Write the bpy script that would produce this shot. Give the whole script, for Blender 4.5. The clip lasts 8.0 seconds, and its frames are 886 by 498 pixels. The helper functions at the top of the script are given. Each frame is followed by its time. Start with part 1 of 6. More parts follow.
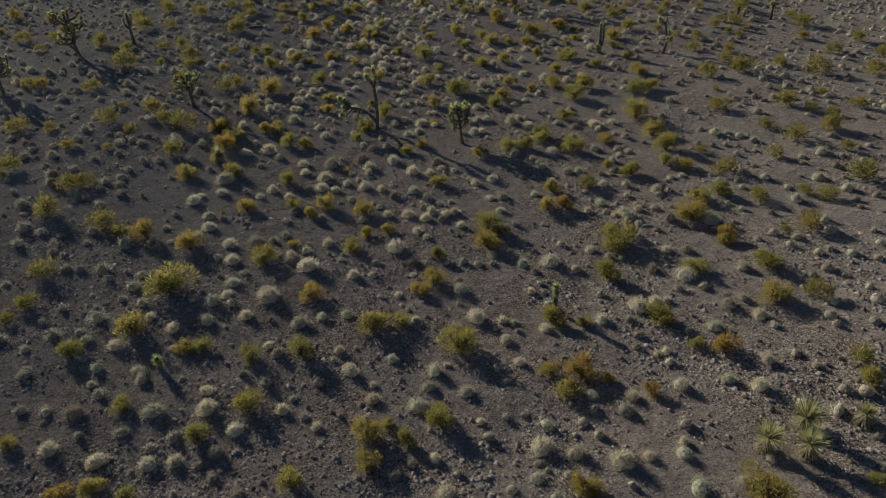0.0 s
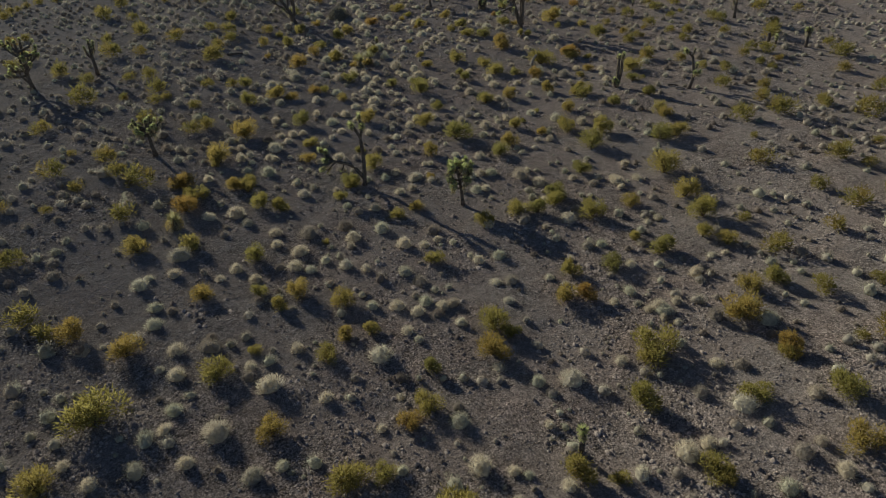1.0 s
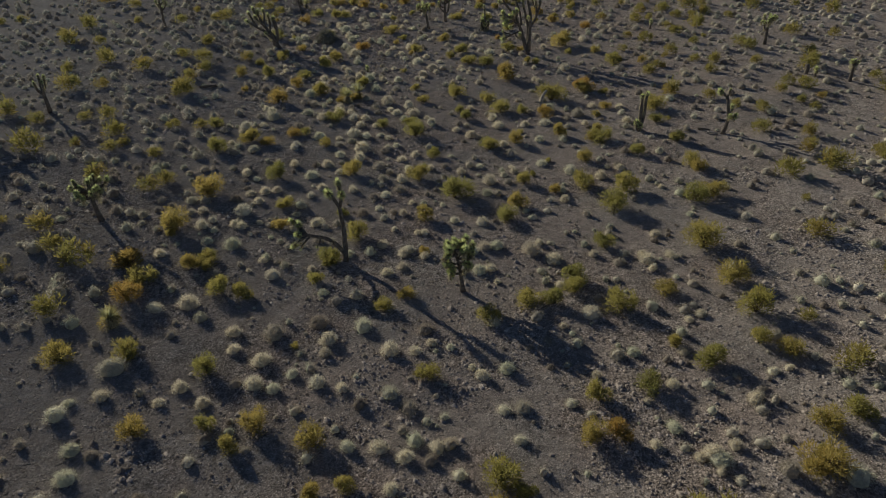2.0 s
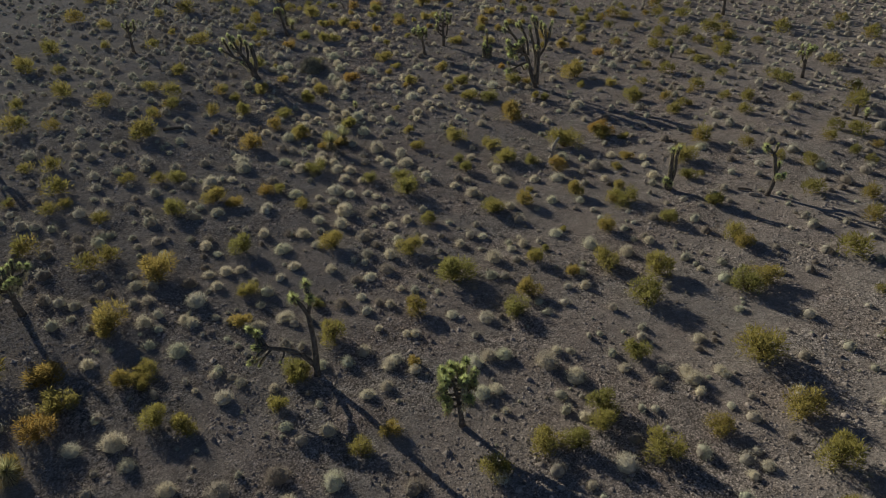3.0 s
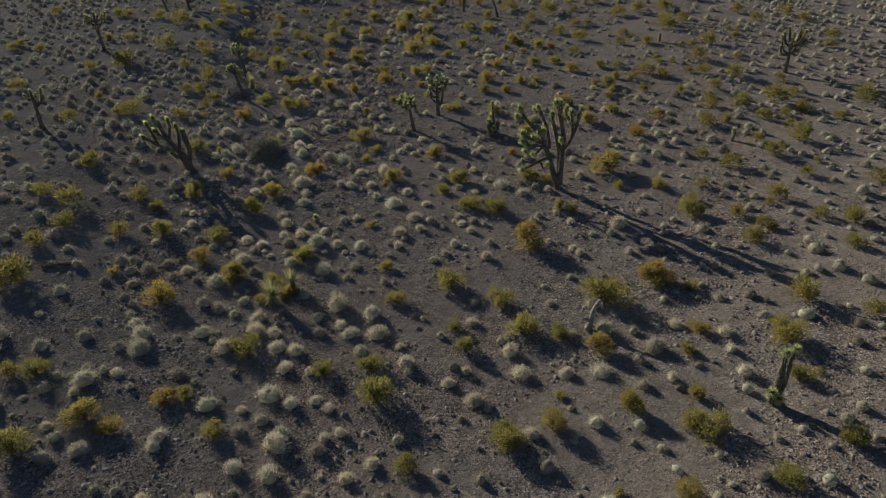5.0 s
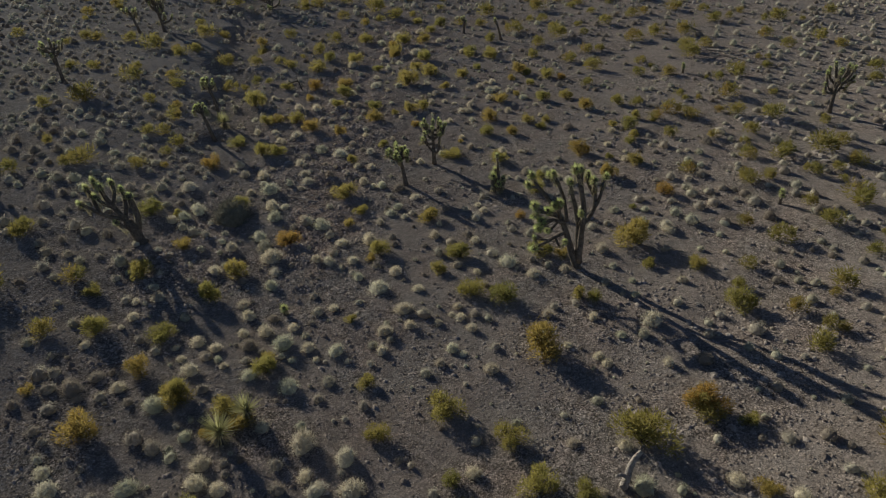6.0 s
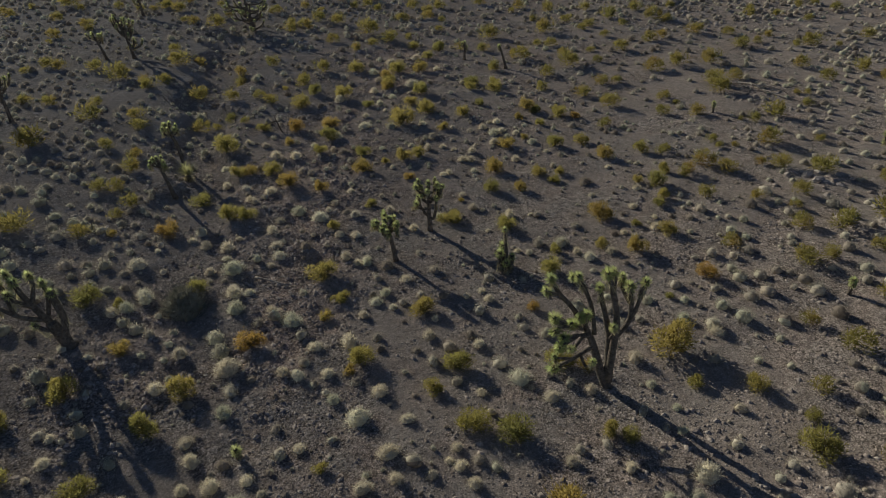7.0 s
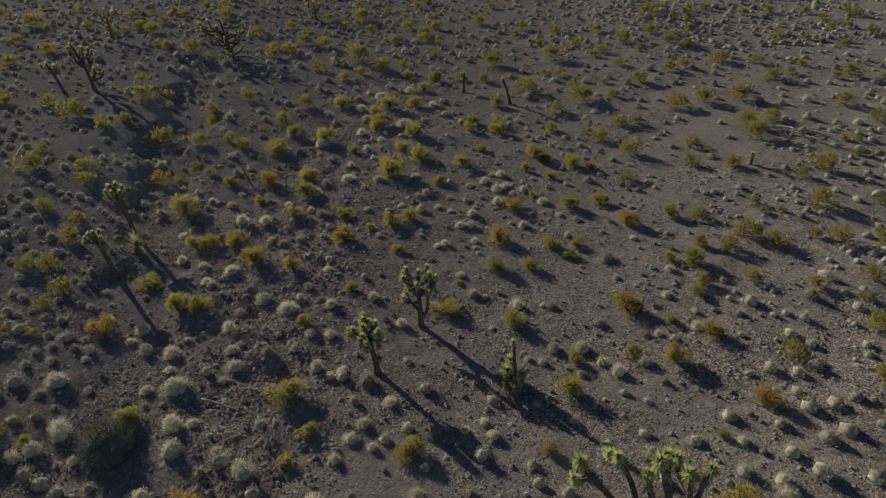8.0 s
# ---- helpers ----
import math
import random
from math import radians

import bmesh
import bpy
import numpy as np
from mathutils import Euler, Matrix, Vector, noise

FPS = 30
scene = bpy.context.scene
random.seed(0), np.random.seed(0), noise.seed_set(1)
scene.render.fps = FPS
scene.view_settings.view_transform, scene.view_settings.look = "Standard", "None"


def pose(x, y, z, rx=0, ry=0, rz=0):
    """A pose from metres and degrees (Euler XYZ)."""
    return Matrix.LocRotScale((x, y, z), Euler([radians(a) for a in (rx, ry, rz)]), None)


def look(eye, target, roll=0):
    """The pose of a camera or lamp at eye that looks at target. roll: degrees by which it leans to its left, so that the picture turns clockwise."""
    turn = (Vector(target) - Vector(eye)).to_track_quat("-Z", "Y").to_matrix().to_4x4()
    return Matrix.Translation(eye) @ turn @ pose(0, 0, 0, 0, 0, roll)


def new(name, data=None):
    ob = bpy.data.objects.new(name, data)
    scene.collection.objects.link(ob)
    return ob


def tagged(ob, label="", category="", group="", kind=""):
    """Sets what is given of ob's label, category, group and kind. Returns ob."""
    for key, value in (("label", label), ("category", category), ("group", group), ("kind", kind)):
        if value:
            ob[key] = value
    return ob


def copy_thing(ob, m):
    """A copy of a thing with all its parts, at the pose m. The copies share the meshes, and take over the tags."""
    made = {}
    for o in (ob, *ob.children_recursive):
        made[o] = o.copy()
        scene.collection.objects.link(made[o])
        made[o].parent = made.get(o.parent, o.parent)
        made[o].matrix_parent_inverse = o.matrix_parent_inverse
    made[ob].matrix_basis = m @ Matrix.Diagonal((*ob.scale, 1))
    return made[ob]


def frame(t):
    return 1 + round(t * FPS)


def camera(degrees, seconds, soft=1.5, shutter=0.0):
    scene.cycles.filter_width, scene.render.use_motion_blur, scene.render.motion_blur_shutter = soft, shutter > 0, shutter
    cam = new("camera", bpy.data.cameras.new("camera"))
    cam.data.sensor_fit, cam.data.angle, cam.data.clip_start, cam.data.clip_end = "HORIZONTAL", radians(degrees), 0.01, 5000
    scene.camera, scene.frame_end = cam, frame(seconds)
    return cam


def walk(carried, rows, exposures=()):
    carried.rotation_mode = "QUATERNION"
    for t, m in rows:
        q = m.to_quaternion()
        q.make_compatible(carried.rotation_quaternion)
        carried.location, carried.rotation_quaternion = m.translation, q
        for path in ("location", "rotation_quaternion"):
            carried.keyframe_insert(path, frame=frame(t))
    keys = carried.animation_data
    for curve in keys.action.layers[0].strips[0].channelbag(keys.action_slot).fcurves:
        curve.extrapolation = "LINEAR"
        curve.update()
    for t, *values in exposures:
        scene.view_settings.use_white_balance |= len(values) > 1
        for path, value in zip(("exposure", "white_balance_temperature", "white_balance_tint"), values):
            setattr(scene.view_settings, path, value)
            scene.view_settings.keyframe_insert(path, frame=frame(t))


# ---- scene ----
cam = camera(65.1, 8.0, soft=0.85)
METRES, EYE, TILT, LEAN, TURN = 51.725, 15.0, 0.0, 0.0, 0.0
ROWS = [
    (0.0, 0.0, 0.0, 0.0, -0.56, -32.6, 0.87),
    (0.5, 0.0023, 0.0599, 0.0009, -0.51, -32.54, 0.86),
    (1.0, 0.0042, 0.1204, 0.0017, -0.47, -32.46, 0.85),
    (1.5, 0.0064, 0.1812, 0.0024, -0.42, -32.4, 0.83),
    (3.0, 0.0129, 0.3649, 0.0063, -0.34, -32.28, 0.78),
    (3.5, 0.0149, 0.4273, 0.0074, -0.32, -32.21, 0.78),
    (4.0, 0.017, 0.4904, 0.0092, -0.29, -32.17, 0.75),
    (4.5, 0.0199, 0.5542, 0.0107, -0.26, -32.12, 0.75),
    (6.0, 0.0266, 0.7436, 0.0141, -0.18, -31.92, 0.69),
    (6.5, 0.0283, 0.8066, 0.0157, -0.17, -31.87, 0.69),
    (7.0, 0.0296, 0.8708, 0.0173, -0.16, -31.81, 0.69),
    (7.5, 0.0317, 0.9366, 0.0191, -0.16, -31.75, 0.66),
    (8.0, 0.0343, 0.9992, 0.021, -0.14, -31.71, 0.65),
]
EXPOSURE = 0.36
walk(cam, [(t, pose(0, 0, EYE, TILT, LEAN, TURN) @ pose(METRES * x, METRES * y, METRES * z, 90 + pitch, roll, yaw)) for t, x, y, z, yaw, pitch, roll in ROWS],
     exposures=((0.0, EXPOSURE), (8.0, EXPOSURE)))

# ---- sky and sun: low clear sun, ahead and to one side ----
SUN_AZ, SUN_EL = 131.5, 18.8        # degrees: azimuth anticlockwise from +x, and height
SUN_DIR = Vector((math.cos(radians(SUN_AZ)) * math.cos(radians(SUN_EL)), math.sin(radians(SUN_AZ)) * math.cos(radians(SUN_EL)), math.sin(radians(SUN_EL))))
world = bpy.data.worlds.new("sky")
scene.world = world
world.use_nodes = True
wn = world.node_tree
sky = wn.nodes.new("ShaderNodeTexSky")
sky.sky_type, sky.sun_disc = "NISHITA", False
sky.sun_elevation, sky.sun_rotation = radians(SUN_EL), math.atan2(SUN_DIR.x, SUN_DIR.y)
sky.altitude, sky.air_density, sky.dust_density = 1200, 0.56, 0.2
wn.links.new(sky.outputs[0], wn.nodes["Background"].inputs[0])
wn.nodes["Background"].inputs[1].default_value = 0.05
sun = new("sun", bpy.data.lights.new("sun", "SUN"))
sun.data.energy, sun.data.angle, sun.data.color = 5.0, radians(0.53), (1.0, 0.918, 0.742)
sun.matrix_world = look((0, 0, 60), Vector((0, 0, 60)) - SUN_DIR)


# ---- materials ----
class Mat:
    """A node material with a few short ways to wire it."""

    def __init__(self, name, rough=0.9):
        self.m = bpy.data.materials.new(name)
        self.m.use_nodes = True
        self.t = self.m.node_tree
        self.b = self.t.nodes["Principled BSDF"]
        self.b.inputs["Roughness"].default_value = rough
        self.b.inputs["Specular IOR Level"].default_value = 0.03
        self.b.inputs["Diffuse Roughness"].default_value = 0.6

    def node(self, kind, **values):
        n = self.t.nodes.new(kind)
        for k, v in values.items():
            n.inputs[k].default_value = v
        return n

    def link(self, a, b):
        self.t.links.new(a, b)

    def place(self):
        return self.node("ShaderNodeNewGeometry").outputs["Position"]

    def noise(self, at, scale, detail=3.0, rough=0.55):
        n = self.node("ShaderNodeTexNoise", Scale=scale, Detail=detail, Roughness=rough)
        self.link(at, n.inputs["Vector"])
        return n.outputs["Fac"]

    def voronoi(self, at, scale, out="Distance"):
        n = self.node("ShaderNodeTexVoronoi", Scale=scale)
        self.link(at, n.inputs["Vector"])
        return n.outputs[out]

    def ramp(self, fac, *stops):
        n = self.node("ShaderNodeValToRGB")
        r = n.color_ramp
        while len(r.elements) < len(stops):
            r.elements.new(0.5)
        for e, (p, c) in zip(r.elements, stops):
            e.position, e.color = p, (*c, 1) if len(c) == 3 else c
        self.link(fac, n.inputs[0])
        return n.outputs[0]

    def grey(self, fac, a, b, x=0.3, y=0.7):
        return self.ramp(fac, (x, (a, a, a)), (y, (b, b, b)))

    def mix(self, fac, a, b, blend="MIX"):
        n = self.t.nodes.new("ShaderNodeMix")
        n.data_type, n.blend_type = "RGBA", blend
        for s, v in ((0, fac), (6, a), (7, b)):
            if isinstance(v, bpy.types.NodeSocket):
                self.link(v, n.inputs[s])
            elif s:
                n.inputs[s].default_value = (*v, 1)
            else:
                n.inputs[s].default_value = v
        return n.outputs[2]

    def sum(self, how, a, b):
        n = self.node("ShaderNodeMath")
        n.operation = how
        for k, v in ((0, a), (1, b)):
            if isinstance(v, bpy.types.NodeSocket):
                self.link(v, n.inputs[k])
            else:
                n.inputs[k].default_value = v
        return n.outputs[0]

    def bump(self, height, strength, distance, before=None):
        n = self.node("ShaderNodeBump", Strength=strength, Distance=distance)
        self.link(height, n.inputs["Height"])
        if before:
            self.link(before, n.inputs["Normal"])
        return n.outputs[0]

    def pool(self, at, x, y, rx, ry):
        """1 inside an uneven oval on the ground, 0 outside."""
        shift = self.node("ShaderNodeMapping", Location=(-x / rx, -y / ry, 0), Scale=(1 / rx, 1 / ry, 0))
        self.link(at, shift.inputs["Vector"])
        far = self.node("ShaderNodeVectorMath")
        far.operation = "LENGTH"
        self.link(shift.outputs[0], far.inputs[0])
        edge = self.node("ShaderNodeMath")
        edge.operation = "ADD"
        self.link(far.outputs["Value"], edge.inputs[0])
        self.link(self.grey(self.noise(at, 0.9, 4), -0.0, 0.6, 0.2, 0.8), edge.inputs[1])
        return self.grey(edge.outputs[0], 1.0, 0.0, 0.85, 1.0)

    def scatter(self, at, scale, bare):
        """Heights of single stones, each in its own cell and of its own size; none where the ground is bare."""
        near, cell = self.voronoi(at, scale), self.node("ShaderNodeSeparateColor")
        self.link(self.voronoi(at, scale, "Color"), cell.inputs[0])
        size = self.node("ShaderNodeMath")
        size.operation = "MULTIPLY_ADD"
        self.link(cell.outputs[0], size.inputs[0])
        size.inputs[1].default_value, size.inputs[2].default_value = 0.75, -0.15
        left = self.node("ShaderNodeMath")
        left.operation = "SUBTRACT"
        self.link(size.outputs[0], left.inputs[0])
        self.link(near, left.inputs[1])
        top = self.node("ShaderNodeMath")
        top.operation, top.use_clamp = "MULTIPLY", True
        self.link(left.outputs[0], top.inputs[0])
        top.inputs[1].default_value = 1.6
        return self.mix(self.grey(bare, 0.0, 0.6, 0.0, 1.0), top.outputs[0], (0.0, 0.0, 0.0))

    def colour(self, c):
        self.link(c, self.b.inputs["Base Color"])

    def normal(self, n):
        self.link(n, self.b.inputs["Normal"])

    def thin(self, c, share):
        """A thin leaf: part of the light goes through."""
        tr = self.node("ShaderNodeBsdfTranslucent")
        self.link(c, tr.inputs[0])
        mx = self.node("ShaderNodeMixShader", Fac=share)
        self.link(self.b.outputs[0], mx.inputs[1])
        self.link(tr.outputs[0], mx.inputs[2])
        self.link(mx.outputs[0], self.t.nodes["Material Output"].inputs[0])


# bare silty places: x, y and reach both ways
BARE = ((-11.7, 28.8, 2.6, 6.5), (9.7, 38.0, 4.5, 3.5), (17.5, 88.4, 2.2, 6.0), (0.4, 62.2, 2.2, 5.0), (5.8, 45.8, 4.0, 3.5), (-4.5, 41.9, 2.0, 3.0), (-20.2, 88.4, 5.0, 4.0), (24.2, 72.4, 1.8, 2.6), (27.2, 70.6, 2.2, 2.2), (26.9, 95.7, 3.0, 3.6), (12.3, 80.3, 1.6, 3.5))
# reddish broken ground beside the wash, coloured brighter for sunlight there: x, y and reach both ways
RUBBLE = ((-5.2, 80.0, 3.6, 12.0), (-9.5, 63.0, 3.0, 5.0), (-4.0, 67.0, 2.5, 7.0), (-2.0, 96.0, 6.0, 10.0))

# pale earth on the bank of the wash, low sun put into its colour
PALE = ((-4.3, 60.0, 0.6, 1.6), (-8.6, 79.0, 1.1, 4.0), (-11.2, 79.6, 0.7, 0.9), (-5.6, 63.6, 0.5, 1.2), (-12.2, 92.0, 1.0, 4.0))


def ground_material():
    m = Mat("desert_gravel", 0.95)
    m.b.inputs["Diffuse Roughness"].default_value = 1.0
    p = m.place()
    broad = m.noise(p, 0.11, 4)
    mid = m.noise(p, 0.55, 5, 0.6)
    fine = m.noise(p, 9.0, 4, 0.7)
    base = m.ramp(broad, (0.30, (0.300, 0.264, 0.238)), (0.45, (0.338, 0.294, 0.264)), (0.56, (0.324, 0.298, 0.276)), (0.70, (0.282, 0.256, 0.236)))
    base = m.mix(m.grey(mid, 0.0, 0.7, 0.44, 0.66), base, (0.345, 0.276, 0.240))
    for x, y, rx, ry in RUBBLE:
        base = m.mix(m.grey(m.pool(p, x, y, rx, ry), 0.0, 0.6, 0.0, 1.0), base, (0.420, 0.326, 0.276))
    for x, y, rx, ry in PALE:
        base = m.mix(m.grey(m.pool(p, x, y, rx, ry), 0.0, 0.7, 0.0, 1.0), base, (0.500, 0.405, 0.335))
    # darker grey beyond the wash, whose line runs slantwise: shade put into the colour
    side = m.node("ShaderNodeSeparateXYZ")
    m.link(p, side.inputs[0])
    along = m.sum("SUBTRACT", side.outputs[1], 60.0)
    along = m.sum("MULTIPLY", m.sum("MAXIMUM", along, -4.0), 0.25)
    over = m.sum("ADD", m.sum("ADD", side.outputs[0], along), 4.2)
    over = m.sum("ADD", m.sum("MULTIPLY", over, -0.1), m.grey(broad, -0.25, 0.25, 0.3, 0.7))
    base = m.mix(m.grey(over, 0.0, 0.42, 0.06, 0.6), base, (0.268, 0.250, 0.236))
    # paler towards +x: the brighter light on that side, put into the colour
    east = m.node("ShaderNodeMapRange", **{"From Min": -2.0, "From Max": 16.0, "To Min": 0.0, "To Max": 0.35})
    m.link(side.outputs[0], east.inputs[0])
    base = m.mix(east.outputs[0], base, (0.400, 0.352, 0.316))
    # pale dust in flat spots, darker pavement of pebbles elsewhere
    sand = m.grey(m.noise(p, 0.24, 5, 0.6), 0.0, 1.0, 0.42, 0.57)
    for x, y, rx, ry in BARE:
        sand = m.mix(1.0, sand, m.pool(p, x, y, rx, ry), "LIGHTEN")
    speck = None
    for scale, lo, hi in ((22.0, 0.5, 1.5), (46.0, 0.6, 1.4)):
        bw = m.node("ShaderNodeRGBToBW")
        m.link(m.voronoi(p, scale, "Color"), bw.inputs[0])
        one = m.grey(bw.outputs[0], lo, hi, 0.2, 0.85)
        speck = one if speck is None else m.mix(1.0, speck, one, "MULTIPLY")
    small = m.grey(m.noise(p, 42.0, 4, 0.8), 0.5, 1.5, 0.33, 0.67)
    speck = m.mix(0.6, speck, small, "MULTIPLY")
    speck = m.mix(m.grey(sand, 0.0, 0.45, 0.0, 1.0), speck, (1.0, 1.0, 1.0))
    base = m.mix(1.0, base, speck, "MULTIPLY")
    base = m.mix(1.0, base, m.grey(m.noise(p, 3.2, 7, 0.75), 0.62, 1.36, 0.34, 0.66), "MULTIPLY")
    base = m.mix(m.grey(fine, 0.0, 0.4, 0.45, 0.8), base, (0.20, 0.175, 0.16))
    base = m.mix(m.grey(sand, 0.0, 0.35, 0.2, 1.0), base, (0.335, 0.298, 0.270))
    m.colour(base)
    n = m.bump(m.noise(p, 2.0, 5, 0.65), 1.0, 0.10)
    n = m.bump(m.noise(p, 9.0, 5, 0.7), 1.0, 0.06, n)
    n = m.bump(m.scatter(p, 9.0, sand), 1.0, 0.16, n)
    n = m.bump(m.scatter(p, 21.0, sand), 1.0, 0.08, n)
    m.normal(m.bump(m.noise(p, 30.0, 4, 0.8), 1.0, 0.03, n))
    return m.m


def stone_material(name, a, b, c, single=False):
    """single: each stone is a thing of its own; otherwise a piece of one large mesh."""
    m = Mat(name, 0.9)
    island = m.node("ShaderNodeObjectInfo").outputs["Random"] if single else m.node("ShaderNodeNewGeometry").outputs["Random Per Island"]
    base = m.ramp(island, (0.0, a), (0.5, b), (1.0, c))
    p = m.place()
    base = m.mix(m.grey(m.noise(p, 18.0, 4), 0.0, 0.6, 0.45, 0.7), base, (0.12, 0.10, 0.09))
    m.colour(base)
    m.normal(m.bump(m.noise(p, 25.0, 4, 0.7), 0.6, 0.02))
    return m.m


def plant_material(name, stops, single, thin=0.3, grain=6.0):
    """single: colour varies from thing to thing; otherwise from piece to piece of one large mesh."""
    m = Mat(name, 0.75)
    if single:
        pick = m.node("ShaderNodeObjectInfo").outputs["Random"]
    else:
        # one tint for each plant-sized patch of ground
        cell = m.voronoi(m.place(), 0.9, "Color")
        bw = m.node("ShaderNodeRGBToBW")
        m.link(cell, bw.inputs[0])
        pick = bw.outputs[0]
    base = m.ramp(pick, *stops)
    isl = m.node("ShaderNodeNewGeometry").outputs["Random Per Island"]
    base = m.mix(1.0, base, m.grey(isl, 0.78, 1.22, 0.0, 1.0), "MULTIPLY")
    base = m.mix(m.grey(m.noise(m.place(), grain, 3), 0.0, 0.55, 0.45, 0.7), base, tuple(0.6 * v for v in stops[0][1]))
    m.colour(base)
    m.thin(base, thin)
    return m.m


def bark_material(name, dark, pale):
    m = Mat(name, 0.92)
    p = m.place()
    base = m.mix(m.grey(m.noise(p, 9.0, 5, 0.65), 0.0, 1.0, 0.35, 0.68), dark, pale)
    m.colour(base)
    m.normal(m.bump(m.voronoi(p, 24.0), 0.9, 0.03, m.bump(m.noise(p, 14.0, 4, 0.7), 0.8, 0.03)))
    return m.m


YELLOWS = ((0.0, (0.262, 0.256, 0.092)), (0.3, (0.348, 0.318, 0.104)), (0.65, (0.380, 0.328, 0.112)), (0.88, (0.392, 0.303, 0.100)), (1.0, (0.405, 0.265, 0.084)))
TANS = ((0.0, (0.560, 0.515, 0.410)), (0.4, (0.690, 0.645, 0.520)), (0.7, (0.620, 0.585, 0.470)), (1.0, (0.470, 0.425, 0.350)))
GREYS = ((0.0, (0.560, 0.530, 0.445)), (0.3, (0.660, 0.645, 0.525)), (0.6, (0.505, 0.515, 0.400)), (0.8, (0.400, 0.370, 0.315)), (1.0, (0.270, 0.235, 0.200)))
M_GROUND = ground_material()
M_STONE = stone_material("pebble", (0.20, 0.170, 0.150), (0.38, 0.332, 0.296), (0.58, 0.515, 0.462))
M_ROCK = stone_material("rock", (0.34, 0.315, 0.29), (0.46, 0.42, 0.385), (0.26, 0.22, 0.20), True)
M_YELLOW = plant_material("yellow_foliage", YELLOWS, True, 0.45)
M_YELLOW_FAR = plant_material("yellow_foliage_far", tuple((s, (0.85 * r, 0.85 * g, 0.85 * b)) for s, (r, g, b) in YELLOWS), False, 0.35)
M_TAN = plant_material("dry_straw", TANS, True, 0.34)
M_GREY = plant_material("grey_twig_foliage", GREYS, True, 0.3)
M_TUFT_FAR = plant_material("dry_tufts_far", ((0.15, GREYS[4][1]), (0.35, GREYS[3][1]), (0.5, GREYS[0][1]), (0.65, GREYS[2][1]), (0.85, TANS[3][1])), False, 0.28)
M_DUSK = plant_material("dark_twig_foliage", ((0.0, (0.165, 0.168, 0.138)), (1.0, (0.215, 0.212, 0.175))), True, 0.15)
M_TWIG = bark_material("shrub_twig", (0.085, 0.065, 0.050), (0.16, 0.13, 0.10))
M_BARK = bark_material("joshua_bark", (0.085, 0.073, 0.063), (0.21, 0.185, 0.158))
M_DEAD = bark_material("bleached_wood", (0.26, 0.235, 0.21), (0.46, 0.43, 0.39))
M_BLADE = plant_material("bayonet_leaf", ((0.0, (0.46, 0.52, 0.23)), (0.5, (0.56, 0.59, 0.30)), (1.0, (0.40, 0.46, 0.22))), True, 0.42)
M_SHAG = plant_material("dead_leaf_shag", ((0.0, (0.38, 0.34, 0.23)), (1.0, (0.50, 0.46, 0.31))), True, 0.3)
M_YUCCA = plant_material("yucca_blade", ((0.0, (0.40, 0.40, 0.20)), (1.0, (0.48, 0.47, 0.26))), True, 0.35)


# ---- mesh helpers ----
class Geo:
    def __init__(self):
        self.v, self.f = [], []

    def add(self, verts, faces):
        n = len(self.v)
        self.v += [tuple(p) for p in verts]
        self.f += [tuple(i + n for i in q) for q in faces]

    def blade(self, root, tip, width, flat=None):
        """One narrow pointed leaf."""
        root, tip = Vector(root), Vector(tip)
        d = tip - root
        side = d.cross(flat if flat else Vector((random.gauss(0, 1), random.gauss(0, 1), random.gauss(0, 1))))
        if side.length < 1e-6:
            side = Vector((1, 0, 0))
        side = side.normalized() * width / 2
        self.add((root - side * 0.6, root + side * 0.6, tip, root + d * 0.4 + side, root + d * 0.4 - side), ((0, 1, 3, 4), (4, 3, 2)))

    def sliver(self, root, tip, width, face=None, loose=0.35):
        """One pointed scrap of leaf; face: where its flat side looks, give or take."""
        root, tip = Vector(root), Vector(tip)
        d = tip - root
        chance = Vector((random.gauss(0, 1), random.gauss(0, 1), random.gauss(0, 1)))
        side = d.cross(face + chance * loose if face else chance).normalized() * width / 2
        self.add((root - side, root + side, tip), ((0, 1, 2),))

    def tube(self, pts, radii, sides=6, rough=0.0, cap=True):
        pts = [Vector(p) for p in pts]
        rings = []
        for i, p in enumerate(pts):
            d = (pts[min(i + 1, len(pts) - 1)] - pts[max(i - 1, 0)]).normalized()
            a = d.orthogonal().normalized()
            b = d.cross(a)
            rings.append([p + (a * math.cos(k * math.tau / sides) + b * math.sin(k * math.tau / sides)) * radii[i] * (1 + random.uniform(-rough, rough)) for k in range(sides)])
        verts = [q for r in rings for q in r]
        faces = [(i * sides + k, i * sides + (k + 1) % sides, (i + 1) * sides + (k + 1) % sides, (i + 1) * sides + k) for i in range(len(pts) - 1) for k in range(sides)]
        if cap:
            faces += [tuple(range((len(pts) - 1) * sides, len(pts) * sides)), tuple(reversed(range(sides)))]
        self.add(verts, faces)

    def mesh(self, name, material, smooth=False):
        me = bpy.data.meshes.new(name)
        me.from_pydata(self.v, [], self.f)
        me.materials.append(material)
        if smooth:
            me.shade_smooth()
        return me


def part(name, mesh, parent, m=None, label=""):
    ob = new(name, mesh)
    ob.parent = parent
    if m is not None:
        ob.matrix_basis = m
    if label:
        ob["label"] = label
    return ob


def smoothed(pts, steps=3):
    """More points along a limb, on a smooth curve."""
    pts = [Vector(p) for p in pts]
    out = []
    for i in range(len(pts) - 1):
        a, b, c, d = pts[max(i - 1, 0)], pts[i], pts[i + 1], pts[min(i + 2, len(pts) - 1)]
        for s in range(steps):
            u = s / steps
            out.append(0.5 * ((2 * b) + (c - a) * u + (2 * a - 5 * b + 4 * c - d) * u * u + (3 * b - a - 3 * c + d) * u ** 3))
    return out + [pts[-1]]


